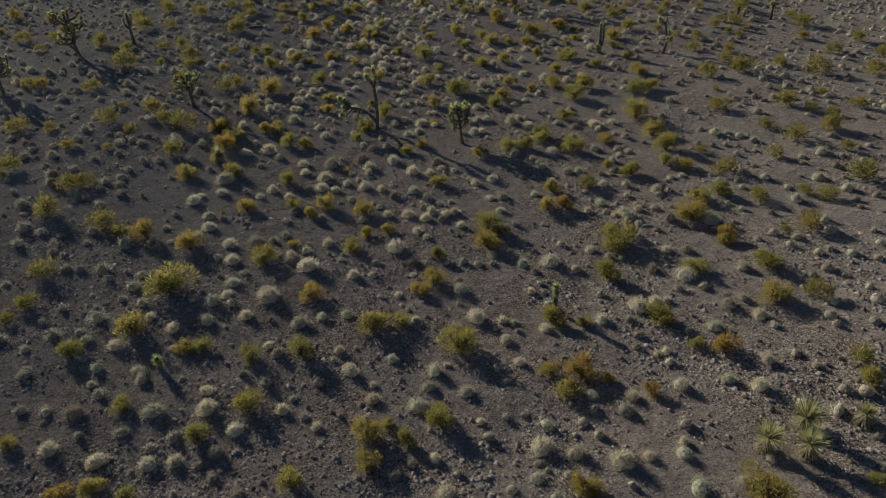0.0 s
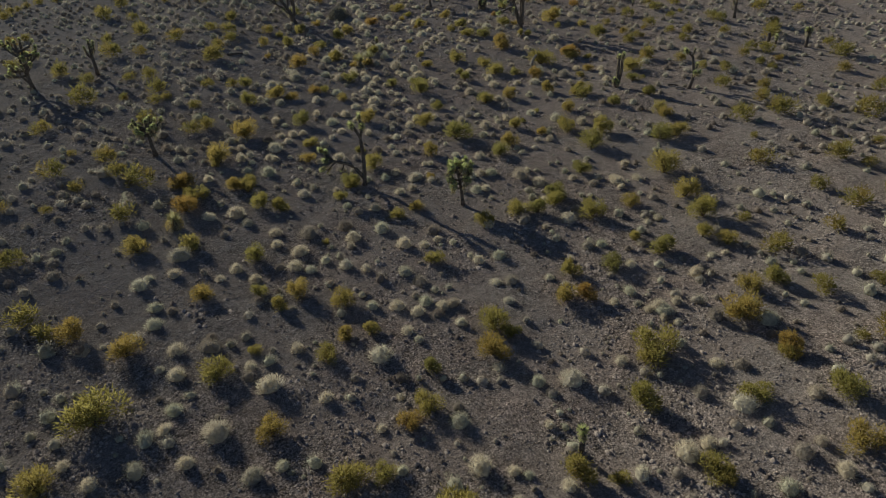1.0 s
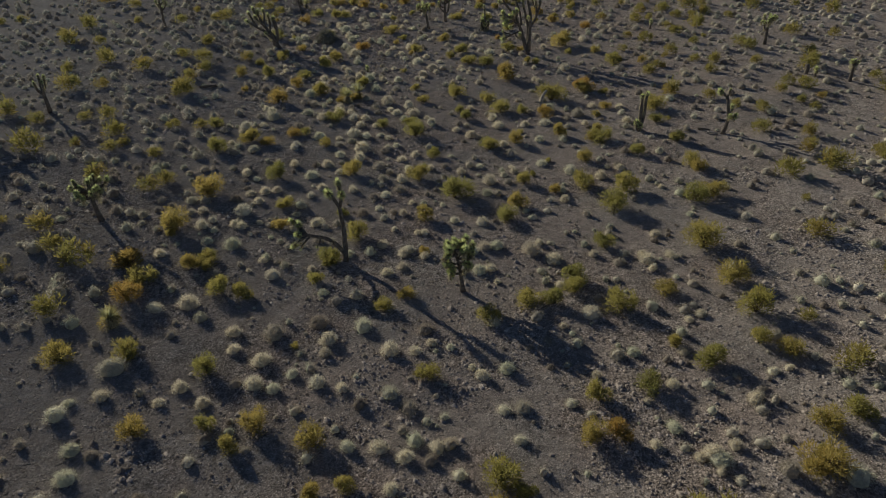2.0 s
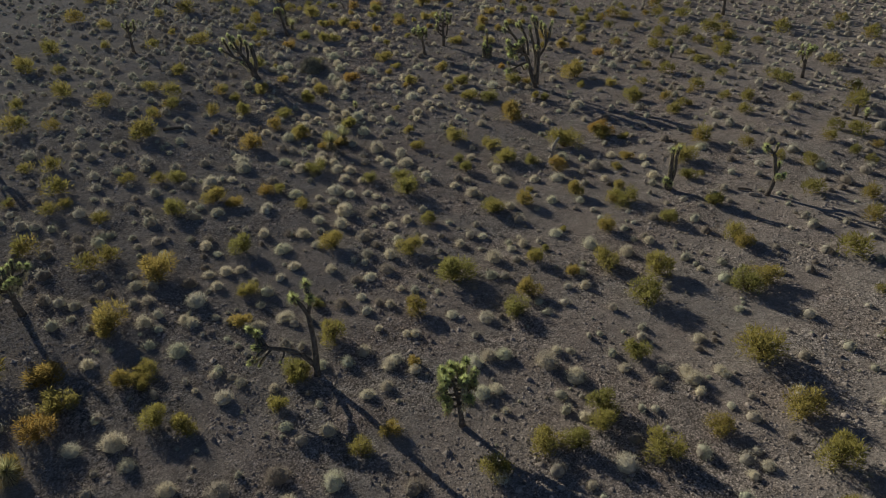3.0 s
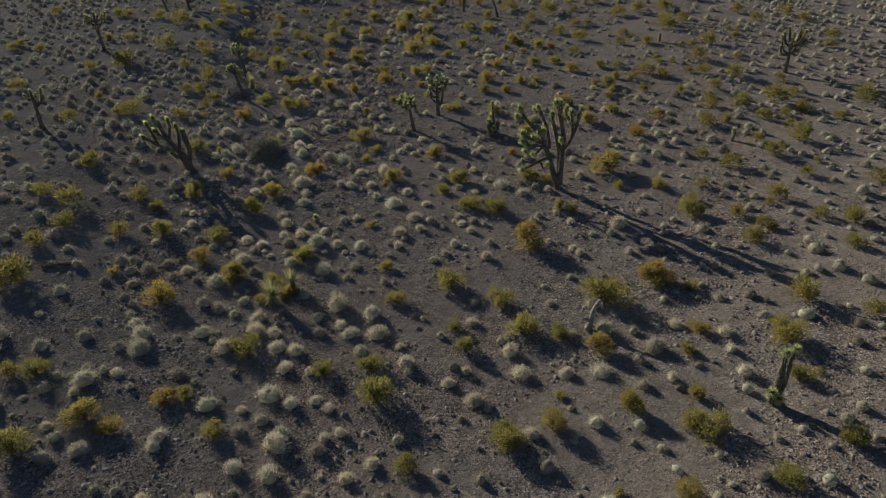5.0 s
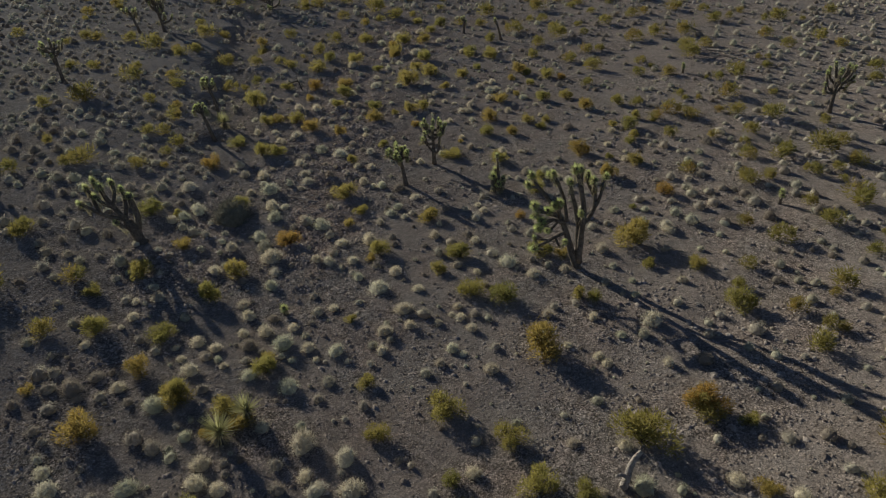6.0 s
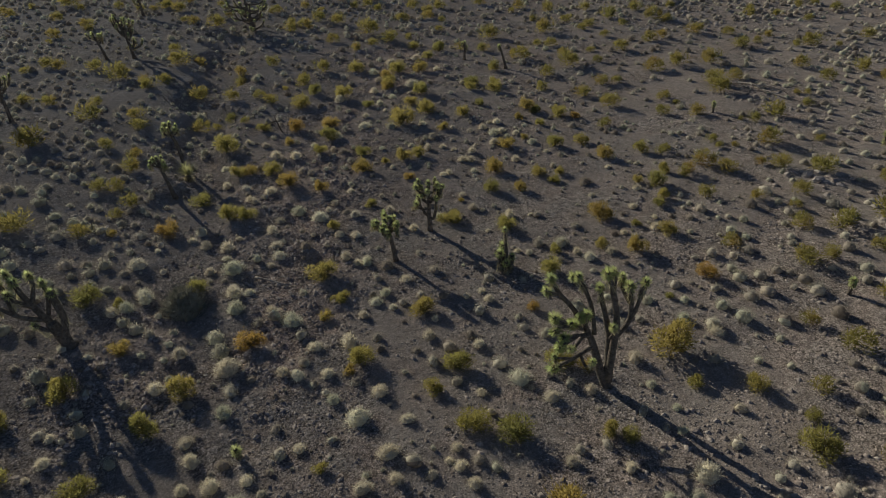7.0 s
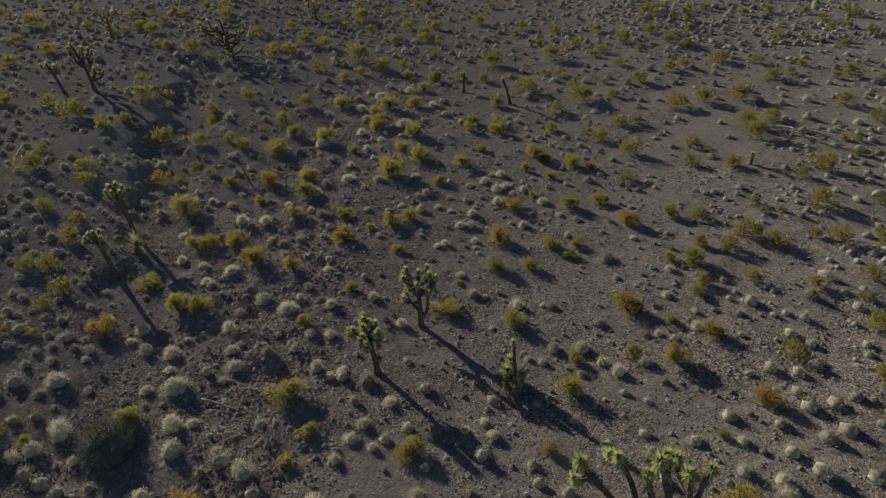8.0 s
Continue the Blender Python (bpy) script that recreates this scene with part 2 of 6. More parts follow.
def step(a, b, v):
    u = min(1.0, max(0.0, (v - a) / (b - a)))
    return u * u * (3 - 2 * u)


def ground_height(x, y):
    """Gently rolling alluvial ground, a broad shallow trough, with one dry wash in it."""
    z = 0.2 + 0.008 * x + 0.0023 * min(x * x, 324.0)
    z += 0.07 * math.sin(0.31 * x + 0.9) * math.sin(0.23 * y + 0.4) + 0.035 * math.sin(0.83 * x + 0.57 * y) + 0.025 * math.sin(1.27 * y - 0.71 * x + 2.0)
    d = float(np.interp(y, (50, 60, 63.5, 66, 71.5, 76, 80, 87, 98, 108), (-3.6, -4.1, -5.7, -6.8, -7.8, -8.8, -10.0, -11.8, -13.5, -15.0))) - x
    d += 0.45 * math.sin(0.83 * y) + 0.25 * math.sin(1.9 * y + 1.0)
    if d > -0.2:
        z -= 0.6 * step(-0.1, 0.9, d) * (1 - step(2.6, 3.9, d)) * step(62, 84, y) * (1 - step(100, 112, y))
    if abs(x) < 40 and 5 < y < 125:
        rough = 1.0
        for a, b, p, q in RUBBLE:
            if abs(x - a) < 1.1 * p and abs(y - b) < 1.1 * q:
                rough += 2.2 * (1 - step(0.5, 1.1, math.hypot((x - a) / p, (y - b) / q)))
        for a, b, p, q in BARE:
            if abs(x - a) < p and abs(y - b) < q:
                rough *= step(0.4, 1.0, math.hypot((x - a) / p, (y - b) / q))
        z += (0.055 * noise.noise((x * 0.9, y * 0.9, 3.0)) + 0.042 * noise.noise((x * 1.7, y * 1.7, 8.0))) * min(rough, 3.0)
    return z


def at(x, y, s=1.0, turn=None, sink=0.0, tall=1.0):
    turn = random.uniform(0, math.tau) if turn is None else turn
    return Matrix.LocRotScale((x, y, ground_height(x, y) - sink), Euler((0, 0, turn)), (s, s, s * tall))


# ---- the ground: one sheet, fine along the flight and coarse to the horizon ----
def build_ground():
    def lines(lo, hi, fine, far):
        inner = list(np.arange(lo, hi + fine / 2, fine))
        out, s, grow = [], fine, hi
        while grow < far:
            s *= 1.35
            grow += s
            out.append(grow)
        left, s, grow = [], fine, lo
        while grow > -far:
            s *= 1.35
            grow -= s
            left.append(grow)
        return left[::-1] + inner + out
    xs, ys = lines(-34.0, 34.0, 0.31, 3000.0), lines(10.0, 118.0, 0.31, 3000.0)
    verts = []
    for y in ys:
        for x in xs:
            near = 1 - step(60, 200, max(abs(x), abs(y - 60)))
            z = ground_height(x, y)
            verts.append((x, y, z * near + 0.6 * (1 - near)))
    nx = len(xs)
    faces = [(j * nx + i, j * nx + i + 1, (j + 1) * nx + i + 1, (j + 1) * nx + i) for j in range(len(ys) - 1) for i in range(nx - 1)]
    me = bpy.data.meshes.new("ground")
    me.from_pydata(verts, [], faces)
    me.materials.append(M_GROUND)
    me.shade_smooth()
    tagged(new("ground", me), "grey-brown gravelly desert floor with reddish patches", "ground", kind="structure")


build_ground()


# ---- Joshua trees ----
def rosette_mesh(leaves, length, width, droop, seed):
    random.seed(seed)
    g = Geo()
    for i in range(leaves):
        u = 1 - (i + 0.5) / leaves * (1.0 + droop)
        a = i * 2.39996 + random.uniform(-0.3, 0.3)
        r = math.sqrt(max(0.0, 1 - u * u))
        d = Vector((r * math.cos(a), r * math.sin(a), u))
        root = Vector((0, 0, -0.10 + 0.05 * u))
        g.blade(root + d * 0.03, root + d * length * random.uniform(0.8, 1.1), width, Vector((d.y, -d.x, 0.01)).normalized().cross(d))
    return g.mesh("leaf_rosette", M_BLADE)


def shag_mesh(length, radius, seed):
    """A sleeve of dead leaves bent back along the limb, hanging from the tip downwards."""
    random.seed(seed)
    g = Geo()
    for i in range(110):
        a, h = random.uniform(0, math.tau), -random.uniform(0.0, length)
        d = Vector((math.cos(a), math.sin(a), 0))
        g.sliver(d * radius * 0.6 + Vector((0, 0, h)), d * radius * random.uniform(1.1, 1.7) + Vector((0, 0, h - random.uniform(0.05, 0.22))), 0.035)
    return g.mesh("dead_leaf_sleeve", M_SHAG)


ROSETTES = [rosette_mesh(92, 0.205, 0.036, 0.45, 11), rosette_mesh(84, 0.225, 0.038, 0.35, 12), rosette_mesh(98, 0.19, 0.034, 0.55, 13)]
SHAGS = [shag_mesh(0.35, 0.085, 21), shag_mesh(0.7, 0.095, 22)]
JOSHUA = "Joshua tree with dark shaggy trunk and spiky green leaf heads"


def joshua_tree(x, y, limbs, label=JOSHUA, seed=0, head=1.0):
    """limbs: (points from the tree's foot, root radius, tip radius, size of the leaf head or 0, length of the dead sleeve)."""
    random.seed(seed + 500)
    tree = tagged(new("joshua_tree"), label, "tree", "Joshua trees of the plain")
    tree.matrix_basis = Matrix.Translation((x, y, ground_height(x, y) - 0.04))
    for i, (pts, r0, r1, size, sleeve) in enumerate(limbs):
        line = smoothed([p if j in (0, len(pts) - 1) else tuple(v + random.uniform(-0.02, 0.02) for v in p) for j, p in enumerate(pts)])
        n = len(line)
        g = Geo()
        g.tube(line, [(r0 + (r1 - r0) * k / (n - 1)) * (1.25 if k == 0 and i == 0 else 1) for k in range(n)], 8, 0.14)
        part("trunk" if i == 0 else "branch", g.mesh("trunk" if i == 0 else "branch", M_BARK, True), tree)
        if size:
            d = (line[-1] - line[-3]).normalized()
            q = Vector((0, 0, 1)).rotation_difference((d + Vector((0, 0, 0.25))).normalized()).to_matrix().to_4x4()
            spin = Matrix.Rotation(random.uniform(0, 6), 4, "Z")
            s = size * head
            part("leaf_rosette", random.choice(ROSETTES), tree, Matrix.Translation(line[-1]) @ q @ spin @ Matrix.Scale(s, 4))
            if sleeve:
                part("dead_leaf_sleeve", SHAGS[1 if sleeve > 0.5 else 0], tree, Matrix.Translation(line[-1]) @ q @ spin @ Matrix.Diagonal((s, s, sleeve / (0.7 if sleeve > 0.5 else 0.35), 1)), "straw-coloured dead leaves")
    return tree


def forked(height, lean, heads, spread, seed, fork=0.5, thick=0.10):
    """Limbs of an ordinary tree: a crooked stem to the top, and arms that leave it at many heights, bend out and then up, and fork again."""
    rnd = random.Random(seed)
    top = Vector((lean[0], lean[1], height))
    knee = Vector((lean[0] * 0.35 + rnd.uniform(-0.1, 0.1) * height * 0.3, rnd.uniform(-0.1, 0.1), height * 0.5))
    stem = smoothed([(0, 0, 0), knee, top], 6)
    limbs = [([(0, 0, 0), tuple(knee), tuple(top)], thick, thick * 0.55, 1.0, 0.35)]
    turn = rnd.uniform(0, 6)
    while len(limbs) < heads:
        u = rnd.uniform(fork, 0.85)
        start = stem[int(u * (len(stem) - 1))]
        turn += 2.4 + rnd.uniform(-0.5, 0.5)
        r = spread * rnd.uniform(0.5, 1.0)
        side = Vector((math.cos(turn), math.sin(turn), 0))
        rise = min(height * 0.97 - start.z, height * rnd.uniform(0.18, 0.5))
        elbow = start + side * r * 0.7 + Vector((0, 0, rise * rnd.uniform(0.1, 0.45)))
        tip = start + side * r + Vector((0, 0, rise))
        limbs.append(([tuple(start), tuple(elbow), tuple(tip)], thick * 0.62, thick * 0.45, rnd.uniform(0.8, 1.15), rnd.choice((0.3, 0.35, 0.6))))
        for _ in range(rnd.choice((0, 1, 1, 2)) if heads > 4 else 0):
            side2 = Vector((math.cos(turn + rnd.uniform(-1.5, 1.5)), math.sin(turn + rnd.uniform(-1.5, 1.5)), 0))
            tip2 = elbow + side2 * r * rnd.uniform(0.25, 0.6) + Vector((0, 0, rise * rnd.uniform(0.05, 0.6)))
            mid = elbow.lerp(tip2, 0.55) + side2 * 0.06
            limbs.append(([tuple(elbow), tuple(mid), tuple(tip2)], thick * 0.5, thick * 0.4, rnd.uniform(0.75, 1.05), 0.3))
    return limbs


# the large many-armed tree
joshua_tree(6.64, 61.64, [
    ([(0, 0, 0), (-0.26, 0.02, 0.60), (-0.6, 0.05, 1.64), (-0.82, 0.05, 2.25)], 0.15, 0.095, 0, 0),
    ([(-0.82, 0.05, 2.25), (-1.15, -0.2, 2.58), (-1.45, -0.3, 2.83)], 0.08, 0.055, 1.05, 0.3),
    ([(-0.74, 0.05, 2.05), (-1.22, -0.45, 2.46), (-1.74, -0.7, 2.58)], 0.075, 0.05, 1.1, 0.3),
    ([(-1.22, -0.45, 2.46), (-1.65, -0.8, 2.44), (-1.88, -1, 2.44)], 0.06, 0.05, 1.1, 0.3),
    ([(-1.01, 0, 2.38), (-1.65, -0.3, 2.79), (-1.97, -0.35, 3.1)], 0.07, 0.05, 1.1, 0.3),
    ([(-1.36, -0.3, 2.7), (-1.76, -0.5, 2.79), (-2.01, -0.6, 2.7)], 0.055, 0.045, 1, 0.3),
    ([(-0.82, 0.05, 2.25), (-1.02, -0.25, 2.79), (-1.23, -0.35, 3.07)], 0.07, 0.05, 1.05, 0.3),
    ([(-0.96, -0.2, 2.62), (-0.95, -0.3, 2.95), (-1.01, -0.35, 3.23)], 0.06, 0.05, 1, 0.3),
    ([(-0.82, 0.05, 2.25), (-1.25, -0.5, 2.09), (-1.48, -0.7, 2.17)], 0.06, 0.045, 0.8, 0.3),
    ([(-0.58, 0.05, 1.72), (-1.26, 0.25, 2.87), (-1.76, 0.35, 3.48), (-2.04, 0.4, 4.02)], 0.085, 0.055, 1.05, 0.35),
    ([(-1.67, 0.35, 3.4), (-2.01, 0.2, 3.57), (-2.2, 0.15, 3.73)], 0.055, 0.045, 1, 0.3),
    ([(-0.58, 0.1, 2.05), (-0.71, 0.4, 2.87), (-0.97, 0.5, 3.57), (-1.2, 0.5, 4)], 0.08, 0.055, 1, 0.6),
    ([(-0.9, 0.5, 3.48), (-1.06, 0.7, 3.57), (-1.31, 0.75, 3.81)], 0.055, 0.045, 0.9, 0.3),
    ([(-0.6, 0.05, 1.64), (-1.04, -0.3, 1.6), (-1.54, -0.5, 1.43), (-1.96, -0.6, 1.33)], 0.075, 0.05, 1.2, 0.35),
    ([(-1.04, -0.3, 1.6), (-0.9, -0.6, 1.39), (-0.74, -0.75, 1.72)], 0.05, 0.04, 0.7, 0.3),
    ([(-1.23, -0.4, 1.54), (-1.8, -0.6, 1.72), (-1.91, -0.6, 1.84)], 0.045, 0.035, 0.6, 0.3),
    ([(-0.04, 0, 0.41), (-0.1, 0.1, 1.39), (-0.16, 0.15, 2.13), (-0.45, 0.2, 3.2), (-0.58, 0.2, 3.81)], 0.12, 0.06, 0.95, 0.6),
    ([(0.01, 0, 0.25), (0.02, -0.05, 1.72), (0.01, 0, 2.79), (-0.23, 0.05, 3.77), (-0.46, 0.05, 4.41)], 0.13, 0.07, 1.25, 0.7),
    ([(-0.18, 0.05, 3.61), (-0.15, 0.2, 4.02), (-0.23, 0.3, 4.3)], 0.06, 0.05, 1, 0.3),
    ([(0.07, 0, 2.05), (0.42, 0.1, 2.62), (0.39, 0.15, 3.36), (0.28, 0.15, 3.89)], 0.085, 0.055, 1.1, 0.6),
    ([(0.44, 0.1, 2.66), (0.6, 0.1, 3.11), (0.66, 0.1, 3.69), (0.74, 0.1, 4.06)], 0.07, 0.05, 0.95, 0.6),
    ([(-0.09, 0.1, 1.89), (-0.07, -0.3, 2.46), (-0.2, -0.4, 2.77)], 0.06, 0.05, 0.85, 0.3),
    ([(0.36, 0.15, 3.2), (0.12, 0.4, 3.61), (0.14, 0.5, 3.98)], 0.06, 0.05, 1, 0.35),
], "large many-branched Joshua tree with pale green leaf heads", 1, 1.08)
# the slender tree with one low arm
joshua_tree(-3.45, 35.53, [
    ([(0, 0, 0), (0.02, 0, 0.7), (0.0, 0.05, 1.6), (-0.05, 0.1, 2.35)], 0.11, 0.075, 0, 0),
    ([(-0.05, 0.1, 2.35), (-0.25, 0.1, 2.75), (-0.46, 0.1, 3.05)], 0.075, 0.055, 1.15, 0.3),
    ([(-0.05, 0.1, 2.35), (0.03, 0.2, 2.75), (0.04, 0.2, 2.95)], 0.07, 0.055, 1.05, 0.3),
    ([(0.0, 0.2, 2.65), (-0.05, 0.4, 3.05), (-0.1, 0.5, 3.3)], 0.065, 0.05, 1.05, 0.3),
    ([(0.0, 0, 0.35), (-0.35, -0.1, 0.9), (-0.75, -0.2, 1.25), (-1.35, -0.3, 1.4), (-1.75, -0.35, 1.5)], 0.09, 0.055, 1.1, 0.3),
    ([(-1.35, -0.3, 1.4), (-1.7, 0.1, 1.65), (-2.0, 0.2, 1.8)], 0.06, 0.05, 1.0, 0.3),
    ([(-1.35, -0.3, 1.4), (-1.7, -0.6, 1.25), (-1.85, -0.7, 1.15)], 0.055, 0.045, 1.1, 0.35),
    ([(-1.5, -0.3, 1.42), (-1.65, -0.1, 1.6), (-1.68, 0.0, 1.8)], 0.055, 0.045, 0.95, 0.3),
    ([(-1.2, -0.28, 1.37), (-1.45, -0.5, 1.15), (-1.6, -0.6, 0.95)], 0.04, 0.02, 0.45, 0.3),
    ([(-0.85, -0.2, 1.28), (-0.9, -0.35, 1.08), (-1.0, -0.42, 0.95)], 0.035, 0.018, 0.4, 0),
], "slender Joshua tree with one low side branch", 2)
# the compact one beside it
joshua_tree(1.11, 33.11, forked(2.1, (-0.35, 0.0), 30, 0.62, 33, 0.42, 0.085), "compact Joshua tree with a crown of pale leaf heads", 3, 0.95)
# the leaning one with two straw-coloured columns
joshua_tree(-11.62, 63.85, [
    ([(0, 0, 0), (-0.12, 0, 0.5), (-0.35, 0, 1.1)], 0.25, 0.18, 0, 0),
    ([(-0.1, 0, 0.4), (0.08, 0.1, 1.1), (-0.02, 0.15, 1.8), (-0.1, 0.2, 2.25)], 0.14, 0.12, 1.15, 1.3),
    ([(-0.35, 0, 1.1), (-0.75, 0.05, 1.7), (-1.05, 0.1, 2.3), (-1.15, 0.1, 2.75)], 0.12, 0.075, 1.25, 0.8),
    ([(-0.75, 0.05, 1.7), (-1.05, -0.2, 2.1), (-1.3, -0.2, 2.45)], 0.09, 0.07, 1.2, 0.6),
    ([(-0.8, 0.05, 1.75), (-0.75, 0.4, 2.3), (-0.85, 0.5, 2.75)], 0.08, 0.065, 1.2, 0.6),
    ([(-0.5, 0, 1.2), (-1.0, -0.3, 1.55), (-1.55, -0.4, 1.95), (-1.9, -0.4, 2.2)], 0.09, 0.065, 1.2, 0.6),
    ([(-1.2, -0.35, 1.7), (-1.65, 0.2, 2.2), (-1.85, 0.3, 2.6)], 0.075, 0.06, 1.1, 0.6),
    ([(-1.0, 0.1, 2.2), (-1.35, 0.3, 2.55), (-1.5, 0.35, 2.9)], 0.07, 0.055, 1.1, 0.35),
    ([(-0.4, 0, 1.1), (-0.45, 0.5, 1.8), (-0.55, 0.6, 2.4)], 0.09, 0.07, 1.1, 0.6),
    ([(-0.25, 0, 0.7), (-0.45, -0.3, 1.0), (-0.65, -0.4, 1.3)], 0.09, 0.075, 0.9, 0.7),
], "leaning Joshua tree with straw-coloured shaggy arms", 4)
# two columns from one foot
joshua_tree(10.93, 47.06, [
    ([(0, 0, 0), (-0.02, 0, 0.6), (-0.06, 0.05, 1.3), (-0.08, 0.05, 2.0)], 0.11, 0.075, 0.9, 1.4),
    ([(0.05, 0, 0.3), (0.16, 0.05, 1.0), (0.14, 0.1, 1.6), (0.2, 0.1, 2.1)], 0.09, 0.07, 0.9, 1.3),
    ([(-0.02, 0, 0.05), (-0.18, -0.1, 0.3), (-0.24, -0.12, 0.65)], 0.11, 0.085, 1.15, 0.35),
    ([(0.02, 0, 0.1), (-0.02, -0.2, 0.3), (-0.05, -0.25, 0.5)], 0.09, 0.08, 0.9, 0.3),
], "short Joshua tree with two straw-coloured columns", 5)
joshua_tree(14.86, 45.83, [
    ([(0, 0, 0), (0.1, 0, 0.5), (0.15, 0, 1.0)], 0.11, 0.08, 0, 0),
    ([(0.15, 0, 1.0), (0.02, 0.05, 1.6), (-0.05, 0.1, 1.9), (-0.5, 0.2, 2.3)], 0.085, 0.065, 1.15, 0.3),
    ([(0.12, 0, 0.8), (0.3, -0.2, 0.95), (0.38, -0.25, 1.15)], 0.07, 0.06, 1.0, 0.3),
    ([(0.12, 0, 0.9), (0.08, -0.3, 1.0), (0.05, -0.4, 1.2)], 0.06, 0.055, 0.9, 0.3),
    ([(0.13, 0, 0.95), (0.3, 0.25, 1.25), (0.33, 0.3, 1.45)], 0.06, 0.055, 0.9, 0.3),
    ([(-0.1, 0.1, 1.95), (0.05, 0.3, 2.15), (0.1, 0.35, 2.3)], 0.06, 0.05, 0.6, 0.3),
], "thin crooked Joshua tree with two tiers of leaf heads", 6)
# a clump of dark leafy columns and one thin stem
joshua_tree(3.94, 68.68, [
    ([(0, 0, 0), (0.03, 0, 0.7), (-0.02, 0.05, 1.4), (-0.08, 0.05, 2.0)], 0.09, 0.05, 0.8, 0.6),
    ([(0, 0, 0.1), (-0.2, -0.1, 0.5), (-0.25, -0.1, 1.0)], 0.12, 0.09, 1.2, 0.9),
    ([(0, 0, 0.1), (-0.05, 0.2, 0.5), (-0.1, 0.25, 1.15)], 0.11, 0.09, 1.2, 1.0),
    ([(0, 0, 0.1), (0.2, -0.1, 0.45), (0.25, -0.1, 0.85)], 0.11, 0.09, 1.1, 0.8),
    ([(0, 0, 0.1), (0.0, -0.3, 0.4), (0.0, -0.35, 0.7)], 0.10, 0.08, 1.1, 0.6),
], "clump of short shaggy Joshua columns with one thin stem", 7)
# the rest of the stand
for i, (x, y, h, lx, heads, spread, fork) in enumerate((
        (-0.56, 69.45, 2.0, -0.4, 16, 0.75, 0.62), (0.84, 72.12, 2.45, -0.05, 18, 0.7, 0.35),
        (23.42, 76.26, 2.9, -0.35, 18, 0.9, 0.4), (6.08, 95.11, 1.75, -0.55, 2, 0.2, 0.7), (3.14, 97.88, 1.4, 0.0, 4, 0.25, 0.6),
        (22.74, 60.36, 2.0, 0.0, 10, 0.55, 0.4), (-21.65, 69.19, 2.3, -0.1, 9, 0.7, 0.35), (-24.89, 47.81, 3.0, -0.3, 26, 1.3, 0.2),
        (-22.13, 50.70, 2.2, -0.1, 4, 0.5, 0.5), (-14.19, 38.36, 1.9, -0.15, 20, 0.8, 0.4), (-26.35, 40.57, 2.6, 0.1, 18, 1.0, 0.3),
        (24.78, 52.68, 1.3, 0.0, 3, 0.25, 0.5), (-26.30, 111.34, 2.4, -0.2, 16, 0.9, 0.4), (-21.9, 97.5, 3.2, -0.9, 22, 1.0, 0.3),
        (-23.9, 97.25, 2.0, -0.7, 12, 0.6, 0.6), (-14.7, 105.8, 2.9, -0.6, 44, 1.9, 0.08), (-12.44, 79.11, 2.6, -0.6, 9, 0.6, 0.7), (-11.73, 75.47, 2.2, -0.55, 8, 0.5, 0.65),
        (-10.08, 118.19, 1.6, -0.2, 10, 0.8, 0.25), (21.37, 114.08, 1.5, 0.0, 4, 0.35, 0.5), (-24.39, 84.51, 2.9, -0.2, 16, 0.9, 0.4))):
    joshua_tree(x, y, forked(h, (lx, 0.1), heads, spread, 40 + i, fork, 0.09 + 0.012 * h), JOSHUA, 40 + i, 0.85)
# saplings: one leafy column each
for i, (x, y, h) in enumerate(((-8.82, 16.19, 0.6), (3.81, 19.04, 1.3), (16.27, 65.72, 0.85), (23.14, 53.67, 0.7), (-4.6, 59.06, 0.5), (17.31, 83.91, 0.8))):
    joshua_tree(x, y, [([(0, 0, 0), (0.02, 0, h * 0.45), (-0.03, 0, h * 0.85)], 0.07, 0.06, 0.95, 0.35), ([(0, 0, h * 0.2), (0.0, 0.01, h * 0.4), (0.01, 0, h * 0.62)], 0.06, 0.06, 0.8, 0)], "young unbranched Joshua tree with bright green leaves", 80 + i)


# ---- yuccas ----
def yucca(x, y, size, seed):
    random.seed(seed)
    ob = tagged(new("yucca"), "green yucca clump of long stiff pointed leaves", "yucca", "yuccas")
    ob.matrix_basis = Matrix.Translation((x, y, ground_height(x, y) - 0.03))
    g = Geo()
    g.tube([(0, 0, 0), (0.01, 0, 0.22), (0.02, 0.01, 0.46)], (0.13, 0.12, 0.09), 8, 0.15)
    part("stem", g.mesh("stem", M_BARK, True), ob)
    g = Geo()
    top = Vector((0.02, 0.01, 0.46))
    for i in range(190):
        u = 1 - (i + 0.5) / 190 * 1.05
        a = i * 2.39996 + random.uniform(-0.4, 0.4)
        r = math.sqrt(max(0, 1 - u * u))
        d = Vector((r * math.cos(a), r * math.sin(a), u + 0.25)).normalized()
        g.blade(d * 0.05 + top, d * size * random.uniform(0.6, 1.12) + top, 0.026, Vector((d.y, -d.x, 0.01)).normalized().cross(d))
    part("leaf_crown", g.mesh("leaf_crown", M_YUCCA), ob)
    g = Geo()
    for i in range(170):
        a = random.uniform(0, math.tau)
        d = Vector((math.cos(a), math.sin(a), 0))
        h = random.uniform(0.12, 0.48)
        g.sliver(d * 0.08 + Vector((0, 0, h)), d * random.uniform(0.2, 0.42) + Vector((0, 0, max(0.02, h - random.uniform(0.12, 0.3)))), 0.036)
    part("dead_leaf_skirt", g.mesh("dead_leaf_skirt", M_SHAG), ob, None, "dry straw-coloured lower leaves")


